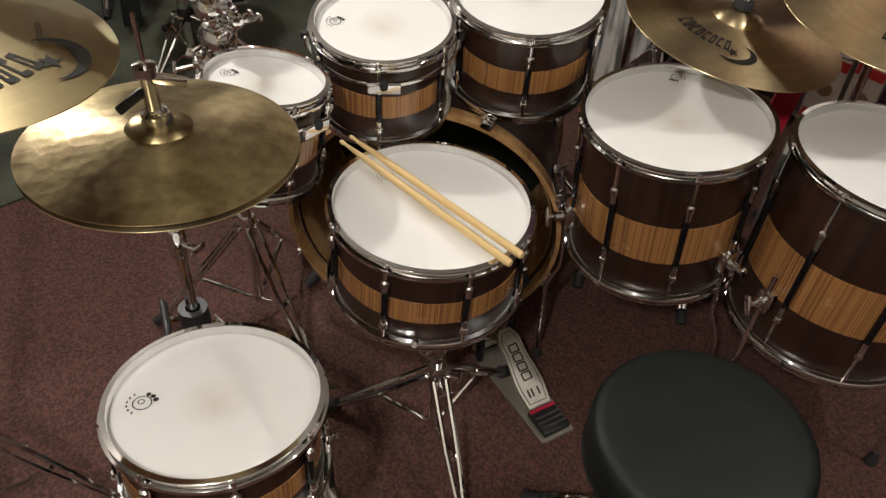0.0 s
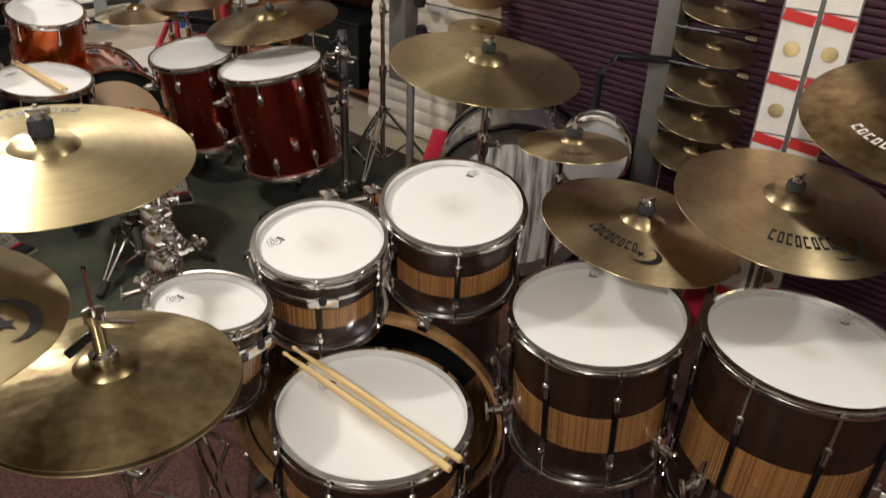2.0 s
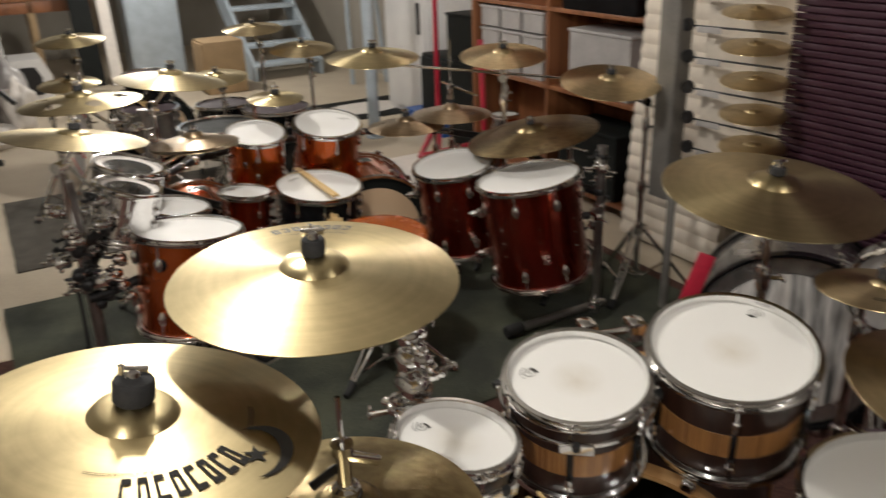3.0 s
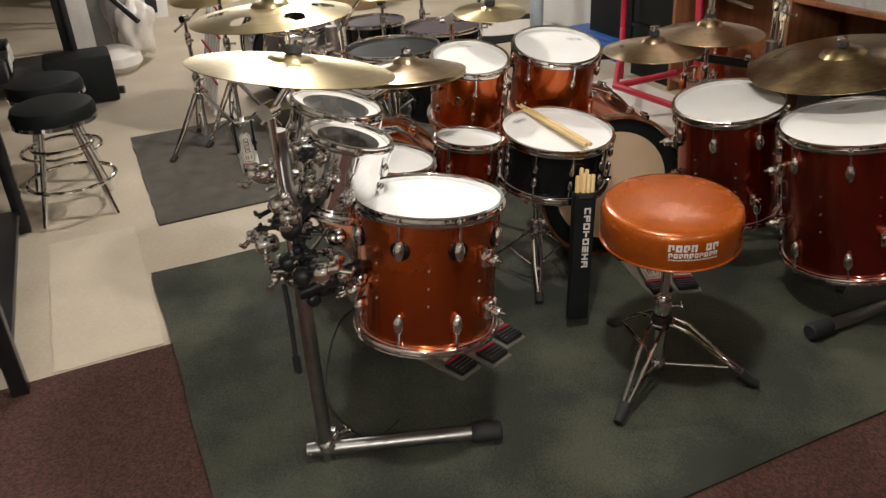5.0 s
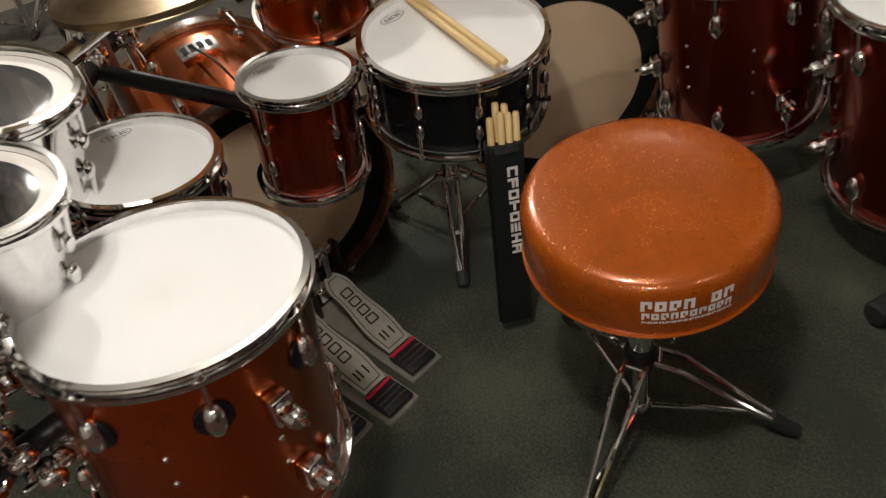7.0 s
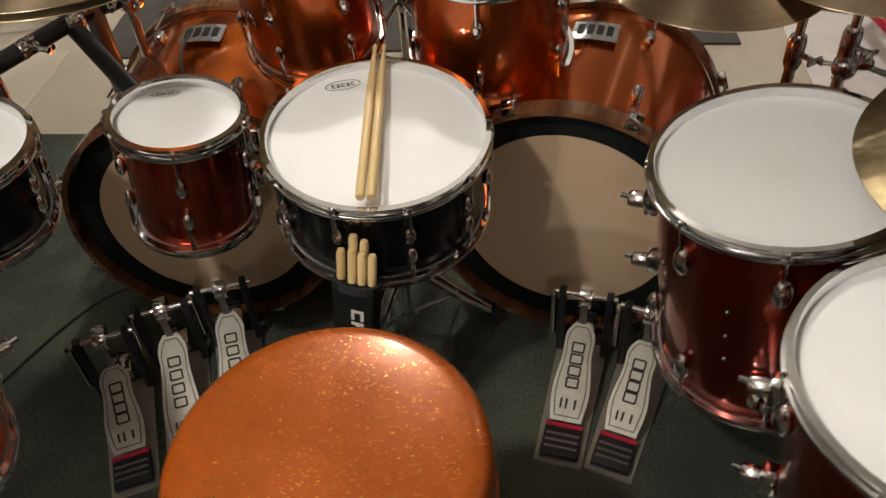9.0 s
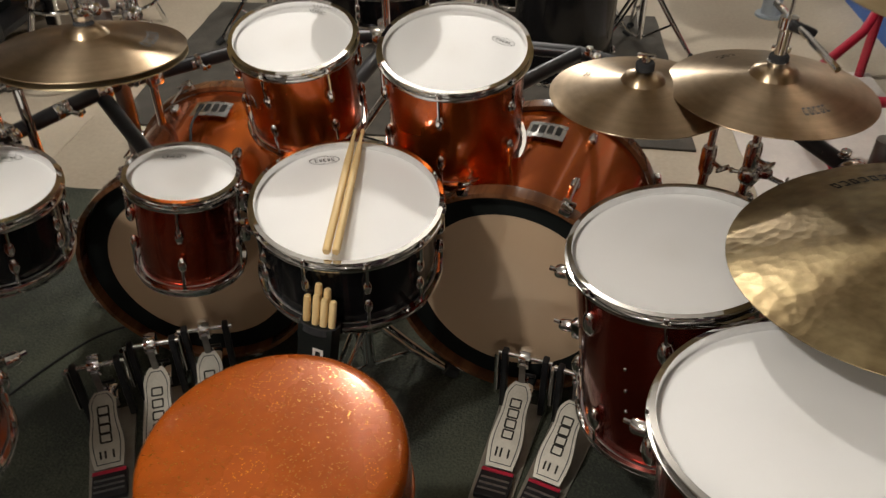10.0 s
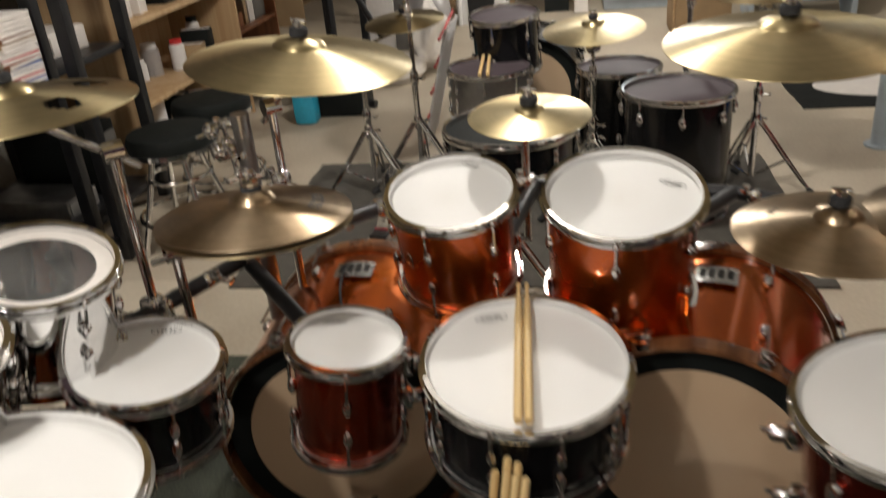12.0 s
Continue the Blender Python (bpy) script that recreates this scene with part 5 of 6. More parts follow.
def drum_rack(label, posts, bars, clamps, turn):
    r = thing("drum_rack", Matrix.Translation(posts[0][:2] + (0.013,)), label, "drum rack", "drum racks")
    o = Vector(posts[0][:2] + (0.013,))
    for x, y, h in posts:
        p = Vector((x, y, 0.013)) - o
        part("post", pipe(B(), [p, p + Vector((0, 0, h))], 0.019, 16), DULL_STEEL, r)
        part("foot_bar", pipe(B(), [p + Vector((-0.05 * math.cos(radians(turn)), -0.05 * math.sin(radians(turn)), 0.03)), p + Vector((0.4 * math.cos(radians(turn)), 0.4 * math.sin(radians(turn)), 0.03))], 0.019, 14), DULL_STEEL, r)
        e = p + Vector((0.42 * math.cos(radians(turn)), 0.42 * math.sin(radians(turn)), 0.03))
        part("rubber_end", lathe(B(), [(0, -0.04), (0.024, -0.04), (0.027, -0.034), (0.027, 0.034), (0.022, 0.04), (0, 0.04)], 16, Matrix.Translation(e) @ Matrix.Rotation(radians(turn), 4, "Z") @ pose(0, 0, 0, 0, 90, 0)), RUBBER, r)
        rack_clamp(r, p + Vector((0, 0, 0.045)), turn + 40, 0.8)
    for pts in bars:
        part("bar", pipe(B(), [Vector(p) - o for p in pts], 0.017, 14), BLACK_METAL, r)
    rnd = random.Random(len(bars) + len(clamps))
    for c in clamps:
        rack_clamp(r, Vector(c) - o, rnd.uniform(0, 360), rnd.uniform(0.5, 0.82), rnd.choice((CHROME, CHROME, CHROME, BLACK_METAL)))
    return r


rnd = random.Random(5)
left_bar = [(-1.66, 2.5, 0.6), (-1.78, 2.75, 0.62), (-1.9, 3.05, 0.62), (-2.0, 3.35, 0.63), (-2.0, 3.7, 0.63), (-1.85, 4.0, 0.63)]
cl = []
for i in range(len(left_bar) - 1):
    for f in (0.15, 0.5, 0.85):
        p, q = Vector(left_bar[i]), Vector(left_bar[i + 1])
        cl.append(tuple(p.lerp(q, f)))
cl += [(-1.66 + rnd.uniform(-0.05, 0.05), 2.5 + rnd.uniform(-0.04, 0.06), z) for z in (0.5, 0.52, 0.54, 0.56, 0.58, 0.6, 0.62, 0.64, 0.66, 0.68, 0.71, 0.74, 0.77, 0.8, 0.83, 0.86)]
cl += [(-2.0 + rnd.uniform(-0.06, 0.06), 3.35 + rnd.uniform(-0.06, 0.06), z) for z in (0.66, 0.7, 0.74, 0.78, 0.82, 0.86, 0.9)]
cl += [(-1.62 + rnd.uniform(-0.12, 0.05), 2.54 + rnd.uniform(-0.06, 0.1), 0.52 + 0.015 * k) for k in range(22)]
cl += [(-1.56 + rnd.uniform(-0.03, 0.03), 2.58 + rnd.uniform(-0.03, 0.03), z) for z in (0.52, 0.56, 0.6)]
drum_rack("steel drum rack crowded with chrome clamps", [(-1.667, 2.525, 0.9), (-2.0, 3.35, 0.92)], [left_bar, [(-1.66, 2.5, 0.53), (-1.6, 2.58, 0.54), (-1.56, 2.64, 0.55)], [(-1.66, 2.5, 0.7), (-1.66, 2.62, 0.72), (-1.63, 2.7, 0.72)], [(-1.8, 2.8, 0.63), (-1.78, 2.85, 0.7)], [(-1.9, 3.0, 0.62), (-1.72, 3.0, 0.6)], [(-2.0, 3.3, 0.62), (-1.62, 3.31, 0.55)]], cl, 28)
right_bar = [(-1.85, 4.0, 0.63), (-1.5, 4.3, 0.62), (-1.1, 4.42, 0.62), (-0.75, 4.3, 0.62)]
cl = [(-1.45, 4.31, 0.62), (-1.2, 4.4, 0.62), (-1.0, 4.4, 0.62), (-0.96, 4.25, 0.5), (-0.96, 4.25, 0.56), (-0.75, 4.3, 0.6), (-0.8, 4.32, 0.62)]
drum_rack("steel drum rack behind the amber floor toms", [(-0.75, 4.3, 0.7)], [right_bar, [(-1.5, 4.3, 0.62), (-1.45, 4.0, 0.62)], [(-1.85, 4.0, 0.63), (-1.66, 3.75, 0.63)]], cl, 150)

drum_rack("steel rack post and foot bar beside the right floor toms", [(-0.2, 3.79, 0.74)], [[(-0.2, 3.79, 0.56), (-0.28, 3.83, 0.56), (-0.33, 3.95, 0.56), (-0.62, 4.2, 0.6), (-0.75, 4.3, 0.62)], [(-0.24, 3.8, 0.45), (-0.3, 3.77, 0.45)]], [(-0.2, 3.79, 0.56), (-0.2, 3.79, 0.45), (-0.2, 3.79, 0.5), (-0.21, 3.8, 0.61), (-0.19, 3.78, 0.66), (-0.2, 3.79, 0.71), (-0.22, 3.81, 0.4), (-0.33, 3.95, 0.57), (-0.3, 3.9, 0.6)], 226)
# stacked memory clamps that carry the small walnut toms
arm = thing("tom_clamp", Matrix.Translation((-0.34, 1.86, 0.8)), "stack of chrome tom clamps on a short post", "clamp")
part("post", pipe(B(), [(0, 0, -0.22), (0, 0, 0.17)], 0.0125, 12), CHROME, arm)
part("tie_bar", pipe(B(), [(-0.02, 0.06, -0.18), (0.0, 0.0, -0.15), (0.09, -0.06, -0.1)], 0.011, 12), CHROME, arm)
for z, turn, size in ((-0.14, 30, 0.8), (-0.05, 200, 0.95), (0.01, 60, 1.05), (0.07, 320, 0.95), (0.12, 140, 0.85)):
    rack_clamp(arm, Vector((0.0, 0.0, z)), turn, size)
# drum key handle hanging on the rack's post
key = thing("hanging_grip", Matrix.Translation((-1.7, 2.505, 0.58)), "black wing handle with a dangling strap", "handle")
part("wing", block(B(), (0.05, 0.014, 0.03), pose(0, 0, 0, 0, 25, 30), 0.006), BLACK_METAL, key)
part("strap", pipe(B(), [(0.0, 0, -0.01), (0.012, -0.012, -0.08), (0.024, -0.03, -0.17), (0.03, -0.04, -0.21)], 0.006, 8), RUBBER, key)
part("end", block(B(), (0.018, 0.014, 0.05), pose(0.031, -0.041, -0.225), 0.005), RUBBER, key)

# ---------------------------------------------------------------- far black kit
K3 = "%s with black gloss shell and dark grey head"
drum("snare_drum", (-3.08, 4.81, 0.56), (0.02, 0.0), 0.18, 0.16, DULL_STEEL, "steel snare drum with dark grey head", lugs=8, head=HEAD_GREY)
drum("rack_tom", (-3.21, 5.0, 0.73), (0.05, -0.08), 0.155, 0.22, BLACK_GLOSS, K3 % "rack tom", lugs=6, head=HEAD_GREY, group="black toms")
drum("floor_tom", (-2.96, 5.445, 0.455), (0, 0), 0.19, 0.34, BLACK_GLOSS, K3 % "floor tom", lugs=8, head=HEAD_GREY, legs=(0, 120, 240), group="black toms")
drum("floor_tom", (-2.42, 5.2, 0.5), (0, 0), 0.215, 0.478, BLACK_GLOSS, K3 % "large floor tom", lugs=8, head=HEAD_GREY, group="black toms")
bass_drum((-3.42, 5.3, 0.29), (-0.7, 0.7, 0), 0.27, 0.4, "black bass drum of the far kit", BLACK_GLOSS, BLACK_GLOSS)
drum("practice_drum", (-2.24, 4.24, 0.63), (0, 0), 0.205, 0.09, BLACK_GLOSS, "flat black drum with black head on a stand", lugs=6, head=BLACK_VINYL)
straight_stand("practice_drum_stand", (-2.24, 4.24, 0.0), 0.56, 20, "chrome stand under a flat black drum", 0.24, 0.25)
for c, r, mt in (((-3.57, 4.72, 0.72), 0.18, BRASS_LIGHT), ((-2.76, 5.09, 0.71), 0.2, BRASS_LIGHT), ((-3.52, 4.75, 0.98), 0.2, BRASS_LIGHT), ((-2.81, 5.7, 0.93), 0.2, BRASS_MID), ((-2.45, 5.7, 0.8), 0.22, BRASS_MID)):
    cymbal("crash_cymbal", c, (0.05, -0.1), r, mt, "bronze cymbal of the far black kit", bow=0.14)
    straight_stand("cymbal_stand", (c[0] + 0.1, c[1] - (0.3 if c[0] < -3.5 and c[2] < 0.8 else 0.1), 0.0), c[2] + 0.02, 20, "chrome cymbal stand of the far kit", 0.25, 0.3, (c[0], c[1], c[2] + 0.02))
for c in ((-3.08, 4.81, 0.56),):
    straight_stand("snare_stand", (c[0], c[1], 0.0), 0.39, 20, "chrome snare stand of the far kit", 0.24, 0.2)
pedal((-3.02, 4.16, 0.02), (-3.2, 4.38, 0.1), 0.09, "dark hi-hat pedal standing on the grey carpet", False, 0.009)
drumstick((-3.24, 4.94, 0.588), (-2.93, 4.685, 0.588), "pale drumstick lying on a grey drumhead")
drumstick((-3.255, 4.92, 0.588), (-2.95, 4.66, 0.588), "pale drumstick lying on a grey drumhead")

# ---------------------------------------------------------------- display wall behind the walnut kit


def wall_panel(name, a0, a1, b, z0, z1, material, label, slat, thick=0.03):
    """A slatted panel: battens with shadow gaps."""
    w = thing(name, gpose((a0 + a1) / 2, b, z0), label, "wall panel")
    tagged(w, kind="structure")
    part("backing", block(B(), (a1 - a0, thick, z1 - z0), pose(0, thick / 2 + 0.012, (z1 - z0) / 2)), material, w)
    n = int((z1 - z0) / slat)
    me = mesh_of("slat", block(B(), (a1 - a0, 0.014, slat * 0.82), Matrix(), 0.003), material)
    for k in range(n):
        piece("slat", me, w, pose(0, 0.004, slat * (k + 0.5)))
    return w


wall_panel("burgundy_panel", 2.0, 2.69, 2.62, 0.1, 2.3, BURGUNDY, "dark burgundy slatted display panel", 0.024)
wall_panel("burgundy_panel", 2.79, 6.2, 2.62, 0.1, 2.3, BURGUNDY, "dark burgundy slatted display panel", 0.024)
solo("steel_post", block(B(), (0.08, 0.07, 2.45), pose(2.74, 2.6, 1.225), 0.006), GREY_STEEL, "grey painted steel post between display panels", "post", gpose(0, 0))
solo("steel_post", block(B(), (0.1, 0.08, 1.95), pose(1.55, 2.52, 1.475), 0.006), GREY_STEEL, "grey painted steel post of the cymbal display", "post", gpose(0, 0))
solo("bent_pipe_leg", pipe(B(), [(1.62, 2.5, 0.0), (1.62, 2.5, 0.5), (1.58, 2.5, 0.55), (1.5, 2.5, 0.56)], 0.018, 12), GREY_STEEL, "dark bent pipe leg of the cymbal display", "pipe", gpose(0, 0))
solo("display_board", block(B(), (0.42, 0.03, 1.75), pose(1.82, 2.64, 1.45), 0.004), FOAM, "pale board behind shop cymbals on rods", "display board", gpose(0, 0))


def display_rod(a, b, z, r, tilt, mt, reach, tag=True):
    """A slim rod on a round black hook, with a price tag near its root and a cymbal hung further out."""
    rod = thing("display_rod", gpose(a, b + 0.02, z - 0.004), "thin black display rod with a price tag", "rod", "display rods")
    part("bar", pipe(B(), [(0, 0, 0), (reach, 0, 0.012)], 0.0042, 8), BLACK_METAL, rod)
    if not tag:
        part("tip", lathe(B(), [(0, -0.02), (0.007, -0.018), (0.009, 0), (0.007, 0.018), (0, 0.02)], 12, pose(reach, 0, 0.012, 0, 90, 0)), CHROME, rod, "chrome rod tip")
    else:
        part("hook", lathe(B(), [(0, -0.014), (0.022, -0.014), (0.026, -0.008), (0.026, 0.008), (0.022, 0.014), (0, 0.014)], 18, pose(0.004, 0, 0.002, 90)), BLACK_METAL, rod, "round black hook")
        part("price_tag", block(B(), (0.115, 0.003, 0.022), pose(0.11, -0.006, -0.008, 0, -2, 0), 0.001), CLEAR_PLASTIC, rod, "pale price tag")
    cymbal("shop_cymbal", g(a + reach - 0.1, b, z - 0.045), tilt, r, mt, "bronze shop cymbal hung on a display rod", felt=False, group="shop cymbals")


for k in range(7):
    display_rod(1.655 - 0.012 * k, 2.5, 0.74 + 0.117 * k, 0.118, (0.0, -0.12), BRASS_MID, 0.44)
for k in range(6):
    display_rod(2.82, 2.46, 0.66 + 0.115 * k, 0.145 - 0.006 * k, (0.05, -0.15), BRASS_MID, 0.25, False)
# cards on the display tree
tree = thing("card_display", gpose(3.37, 2.08, 0.006, 16), "upright display column papered with white and red cards", "display stand")
part("core", block(B(), (0.17, 0.05, 1.9), pose(0, 0.03, 0.95), 0.004), GREY_STEEL, tree)
for col in (-1, 1):
    for k in range(11):
        card = part("card", block(B(), (0.074, 0.004, 0.15), pose(0.043 * col, 0.0, 0.35 + 0.155 * k)), CARD_WHITE, tree)
        part("red_band", block(B(), (0.072, 0.004, 0.026), pose(0.043 * col, -0.003, 0.41 + 0.155 * k, 0, 8, 0)), CARD_RED, card)
        part("picture", lathe(B(), [(0, 0.004), (0.018, 0.003), (0.019, 0)], 18, pose(0.043 * col, -0.001, 0.335 + 0.155 * k, 90)), BRASS_LIGHT, card)
# bass drum and second drum standing by the panel
bass_drum((0.48, 3.1, 0.322), (0.1, 1, 0), 0.315, 0.3, "bass drum with silver streaked foil behind its head", SILVER_BAND, BLACK_GLOSS, "", FOIL, SILVER_BAND)
drum("small_drum", (0.71, 2.96, 0.6), (0, 0), 0.125, 0.2, GREY_STEEL, "small grey drum standing on its side on a stand", lugs=6, head=CLEAR_PLASTIC, pose_m=facing((0.71, 2.96, 0.6), (-0.25, -1, 0.25)))
straight_stand("snare_stand", (0.74, 3.06, 0.0), 0.5, 30, "folding chrome stand under a small grey drum", 0.22, 0.25)
solo("red_banner", block(B(), (0.05, 0.012, 0.62), pose(0.12, 2.98, 0.36, 0, 16, 0), 0.003), RED_PAINT, "red strip leaning beside the silver drum", "strip")
solo("red_banner", block(B(), (0.055, 0.012, 0.66), pose(0.8, 2.15, 0.336, 0, 6, 0), 0.003), RED_PAINT, "red strip hanging behind the floor toms", "strip")
solo("chair_frame", pipe(B(), [(0.75, 3.2, 0.0), (0.75, 3.2, 0.8), (0.8, 3.2, 0.86), (1.02, 3.16, 0.86), (1.07, 3.15, 0.8), (1.07, 3.15, 0.0)], 0.014, 12), BLACK_METAL, "black bent tube frame before the panel", "frame")

# ---------------------------------------------------------------- shelves and foam by the amber kit


def quilted(name, a0, a1, b, z0, z1, material, label, lean=0.0):
    q = thing(name, gpose((a0 + a1) / 2, b, z0), label, "foam panel")
    n = int((z1 - z0) / 0.07)
    bm = B()
    rows = []
    for k in range(n * 4 + 1):
        f = k / (n * 4)
        bulge = 0.012 * abs(math.sin(f * n * math.pi))
        rows.append([bm.verts.new((x, lean * (1 - f) - 0.02 - bulge, f * (z1 - z0))) for x in (-(a1 - a0) / 2, (a1 - a0) / 2)])
    for p, r in zip(rows, rows[1:]):
        bm.faces.new((p[0], p[1], r[1], r[0]))
    back = [bm.verts.new((x, lean * (1 - f) + 0.03, f * (z1 - z0))) for f, x in ((0, -(a1 - a0) / 2), (0, (a1 - a0) / 2), (1, (a1 - a0) / 2), (1, -(a1 - a0) / 2))]
    bm.faces.new((back[0], back[3], back[2], back[1]))
    left = [r[0] for r in rows]
    right = [r[1] for r in rows]
    bm.faces.new(left + [back[3], back[0]])
    bm.faces.new(right[::-1] + [back[1], back[2]])
    bm.faces.new((rows[0][0], back[0], back[1], rows[0][1]))
    bm.faces.new((rows[-1][0], rows[-1][1], back[2], back[3]))
    bmesh.ops.recalc_face_normals(bm, faces=bm.faces)
    part("sheet", bm, material, q)
    return q


quilted("foam_panel", 0.86, 1.5, 3.12, 0.02, 2.2, FOAM, "pale ribbed foam panel leaning by the shelves", -0.16)


def shelf_unit(a0, a1, b, levels, high, depth, material, label, posts=(), turn=0):
    """An open wooden shelf unit with its uprights, boards and back."""
    s = thing("shelf_unit", gpose((a0 + a1) / 2, b, 0.0, turn), label, "shelf", "shelves")
    w = a1 - a0
    for x in (-w / 2 + 0.012, w / 2 - 0.012, *posts):
        part("upright", block(B(), (0.024, depth, high), pose(x, depth / 2, high / 2), 0.002), material, s)
    for z in levels:
        part("board", block(B(), (w - 0.05, depth - 0.01, 0.024), pose(0, depth / 2, z), 0.002), material, s)
    part("back", block(B(), (w - 0.05, 0.008, high), pose(0, depth - 0.004, high / 2)), material, s)
    return s


shelf_unit(-0.8, 0.86, 3.05, (0.08, 0.65, 1.1, 1.6, 2.1), 2.15, 0.38, ORANGE_WOOD, "orange-stained pine shelf unit holding bins and boxes", (0.0,))


def storage_bin(a, b, z, size, material, label):
    t = thing("storage_bin", gpose(a, b, z), label, "bin", "storage bins")
    w, d, h = size
    part("tub", slab(B(), [(-w / 2, -d / 2), (w / 2, -d / 2), (w / 2, d / 2), (-w / 2, d / 2)], 0, h), material, t)
    part("lid", block(B(), (w + 0.02, d + 0.02, 0.02), pose(0, 0, h + 0.008), 0.006), material, t)


for i in range(3):
    for k in range(3):
        storage_bin(-0.64 + 0.235 * i, 3.2, 0.663 + 0.14 * k, (0.2, 0.22, 0.11), CLEAR_PLASTIC, "small cloudy plastic storage bin on the shelf")
storage_bin(0.45, 3.22, 0.663, (0.5, 0.28, 0.33), CLEAR_PLASTIC, "large grey plastic storage bin on the shelf")
storage_bin(0.45, 3.2, 1.113, (0.6, 0.28, 0.3), BLACK_GLOSS, "black case on the shelf")
storage_bin(0.4, 3.2, 0.093, (0.5, 0.28, 0.36), BLACK_VINYL, "black drum case on the lowest shelf")
drum("spare_tom", tuple(g(-0.6, 3.18, 0.34)), (0, 0), 0.1, 0.24, AMBER, "small orange tom standing on the shelf", lugs=5)
for k in range(3):
    storage_bin(-1.02, 3.3, 0.0 + 0.33 * k, (0.4, 0.4, 0.3), BLACK_VINYL, "black gear case stacked on the floor")

# ---------------------------------------------------------------- racks and stools by the other wall


def gear_rack(a0, a1, b0, b1, high, label):
    r = thing("gear_rack", gpose((a0 + a1) / 2, (b0 + b1) / 2), label, "rack", "gear racks")
    w, d = a1 - a0, b1 - b0
    for x in (-w / 2, w / 2):
        for y in (-d / 2, d / 2):
            part("post", block(B(), (0.05, 0.05, high), pose(x, y, high / 2), 0.004), BLACK_METAL, r)
    for k in range(4):
        z = 0.1 + k * (high - 0.2) / 3
        part("shelf", block(B(), (w - 0.06, d, 0.03), pose(0, 0, z), 0.003), BLACK_METAL, r)
    return r


gear_rack(-0.7, 0.56, -1.25, -0.45, 2.1, "black steel gear rack loaded with music gear")
gear_rack(-3.75, -2.9, -1.3, -0.14, 2.1, "black steel gear rack loaded with music gear")
gear_rack(-1.38, -0.78, -1.35, -0.62, 2.1, "black steel gear rack crowded with small gear")
rnd = random.Random(11)
for a0, a1, b in ((-0.4, 0.5, -0.8), (-3.67, -2.97, -0.7), (-1.35, -0.82, -0.94)):
    for k in range(4):
        z = 0.115 + k * 1.9 / 3
        a = a0 + 0.05
        while a < a1 - 0.15:
            w, h, d = rnd.uniform(0.1, 0.28), rnd.uniform(0.08, 0.32), rnd.uniform(0.25, 0.5)
            mt = rnd.choice((BLACK_VINYL, BLACK_GLOSS, CARDBOARD, DULL_STEEL, GREY_STEEL, CARD_WHITE, BLACK_METAL))
            w = min(w, a1 - a)
            bx = thing("gear_box", gpose(a + w / 2, b, z, rnd.uniform(-5, 5)), "boxed piece of music gear on a rack shelf", "box", "gear boxes")
            part("case", block(B(), (w * 0.92, d, h), pose(0, 0, h / 2), 0.006), mt, bx)
            part("front_panel", block(B(), (w * 0.8, 0.008, h * 0.7), pose(0, d / 2 + 0.004, h / 2), 0.002), rnd.choice((BLACK_METAL, GREY_STEEL, CARD_WHITE)), bx)
            a += w + rnd.uniform(0.01, 0.08)


for k in range(15):
    h = 0.016
    bk = thing("book", gpose(-0.54, -0.66, 0.749 + k * 0.0172, rnd.uniform(-9, 9)), "thin book lying in a tall pile on the rack", "book", "pile of books")
    part("cover", block(B(), (0.2, 0.27, h), pose(0, 0, h / 2), 0.002), rnd.choice((CARD_RED, CARD_WHITE, CARDBOARD, ORANGE_WOOD, BLUE_PLASTIC, CARD_WHITE)), bk)
    part("pages", block(B(), (0.19, 0.004, h * 0.6), pose(0, 0.1365, h / 2)), CARD_WHITE, bk)
shelf_unit(-2.75, -1.46, -0.66, (0.14, 0.4, 0.78, 1.25), 2.0, 0.45, PALE_WOOD, "pale pine shelf unit crowded with jars and boxes", (), 180)
for z, n in ((0.412, 9), (0.792, 7), (0.152, 6)):
    for k in range(n):
        a = -2.66 + 1.1 * (k + 0.5) / n
        tall = rnd.uniform(0.1, 0.24)
        if rnd.random() < 0.5:
            jar = thing("jar", gpose(a, -0.8 - rnd.uniform(0, 0.16), z), "pale plastic jar standing on the pine shelf", "jar", "jars on the shelf")
            q = rnd.uniform(0.035, 0.052)
            part("body", lathe(B(), [(0, 0), (q, 0), (q, tall * 0.8), (q * 0.8, tall * 0.86), (0, tall * 0.86)], 20), rnd.choice((CARD_WHITE, CLEAR_PLASTIC, WHITE_PAINT)), jar)
            part("lid", lathe(B(), [(0, tall * 0.86), (q * 0.8, tall * 0.86), (q * 0.8, tall), (0, tall)], 20), rnd.choice((BLACK_VINYL, WHITE_PAINT, CARD_RED)), jar)
        else:
            bx = thing("carton", gpose(a, -0.82, z, rnd.uniform(-12, 12)), "small carton standing on the pine shelf", "box", "cartons on the shelf")
            part("body", block(B(), (0.11, 0.16, tall), pose(0, 0, tall / 2), 0.003), rnd.choice((CARDBOARD, CARD_WHITE, BLACK_VINYL)), bx)
            part("tape", block(B(), (0.03, 0.162, 0.002), pose(0, 0, tall + 0.001)), CARD_WHITE, bx)


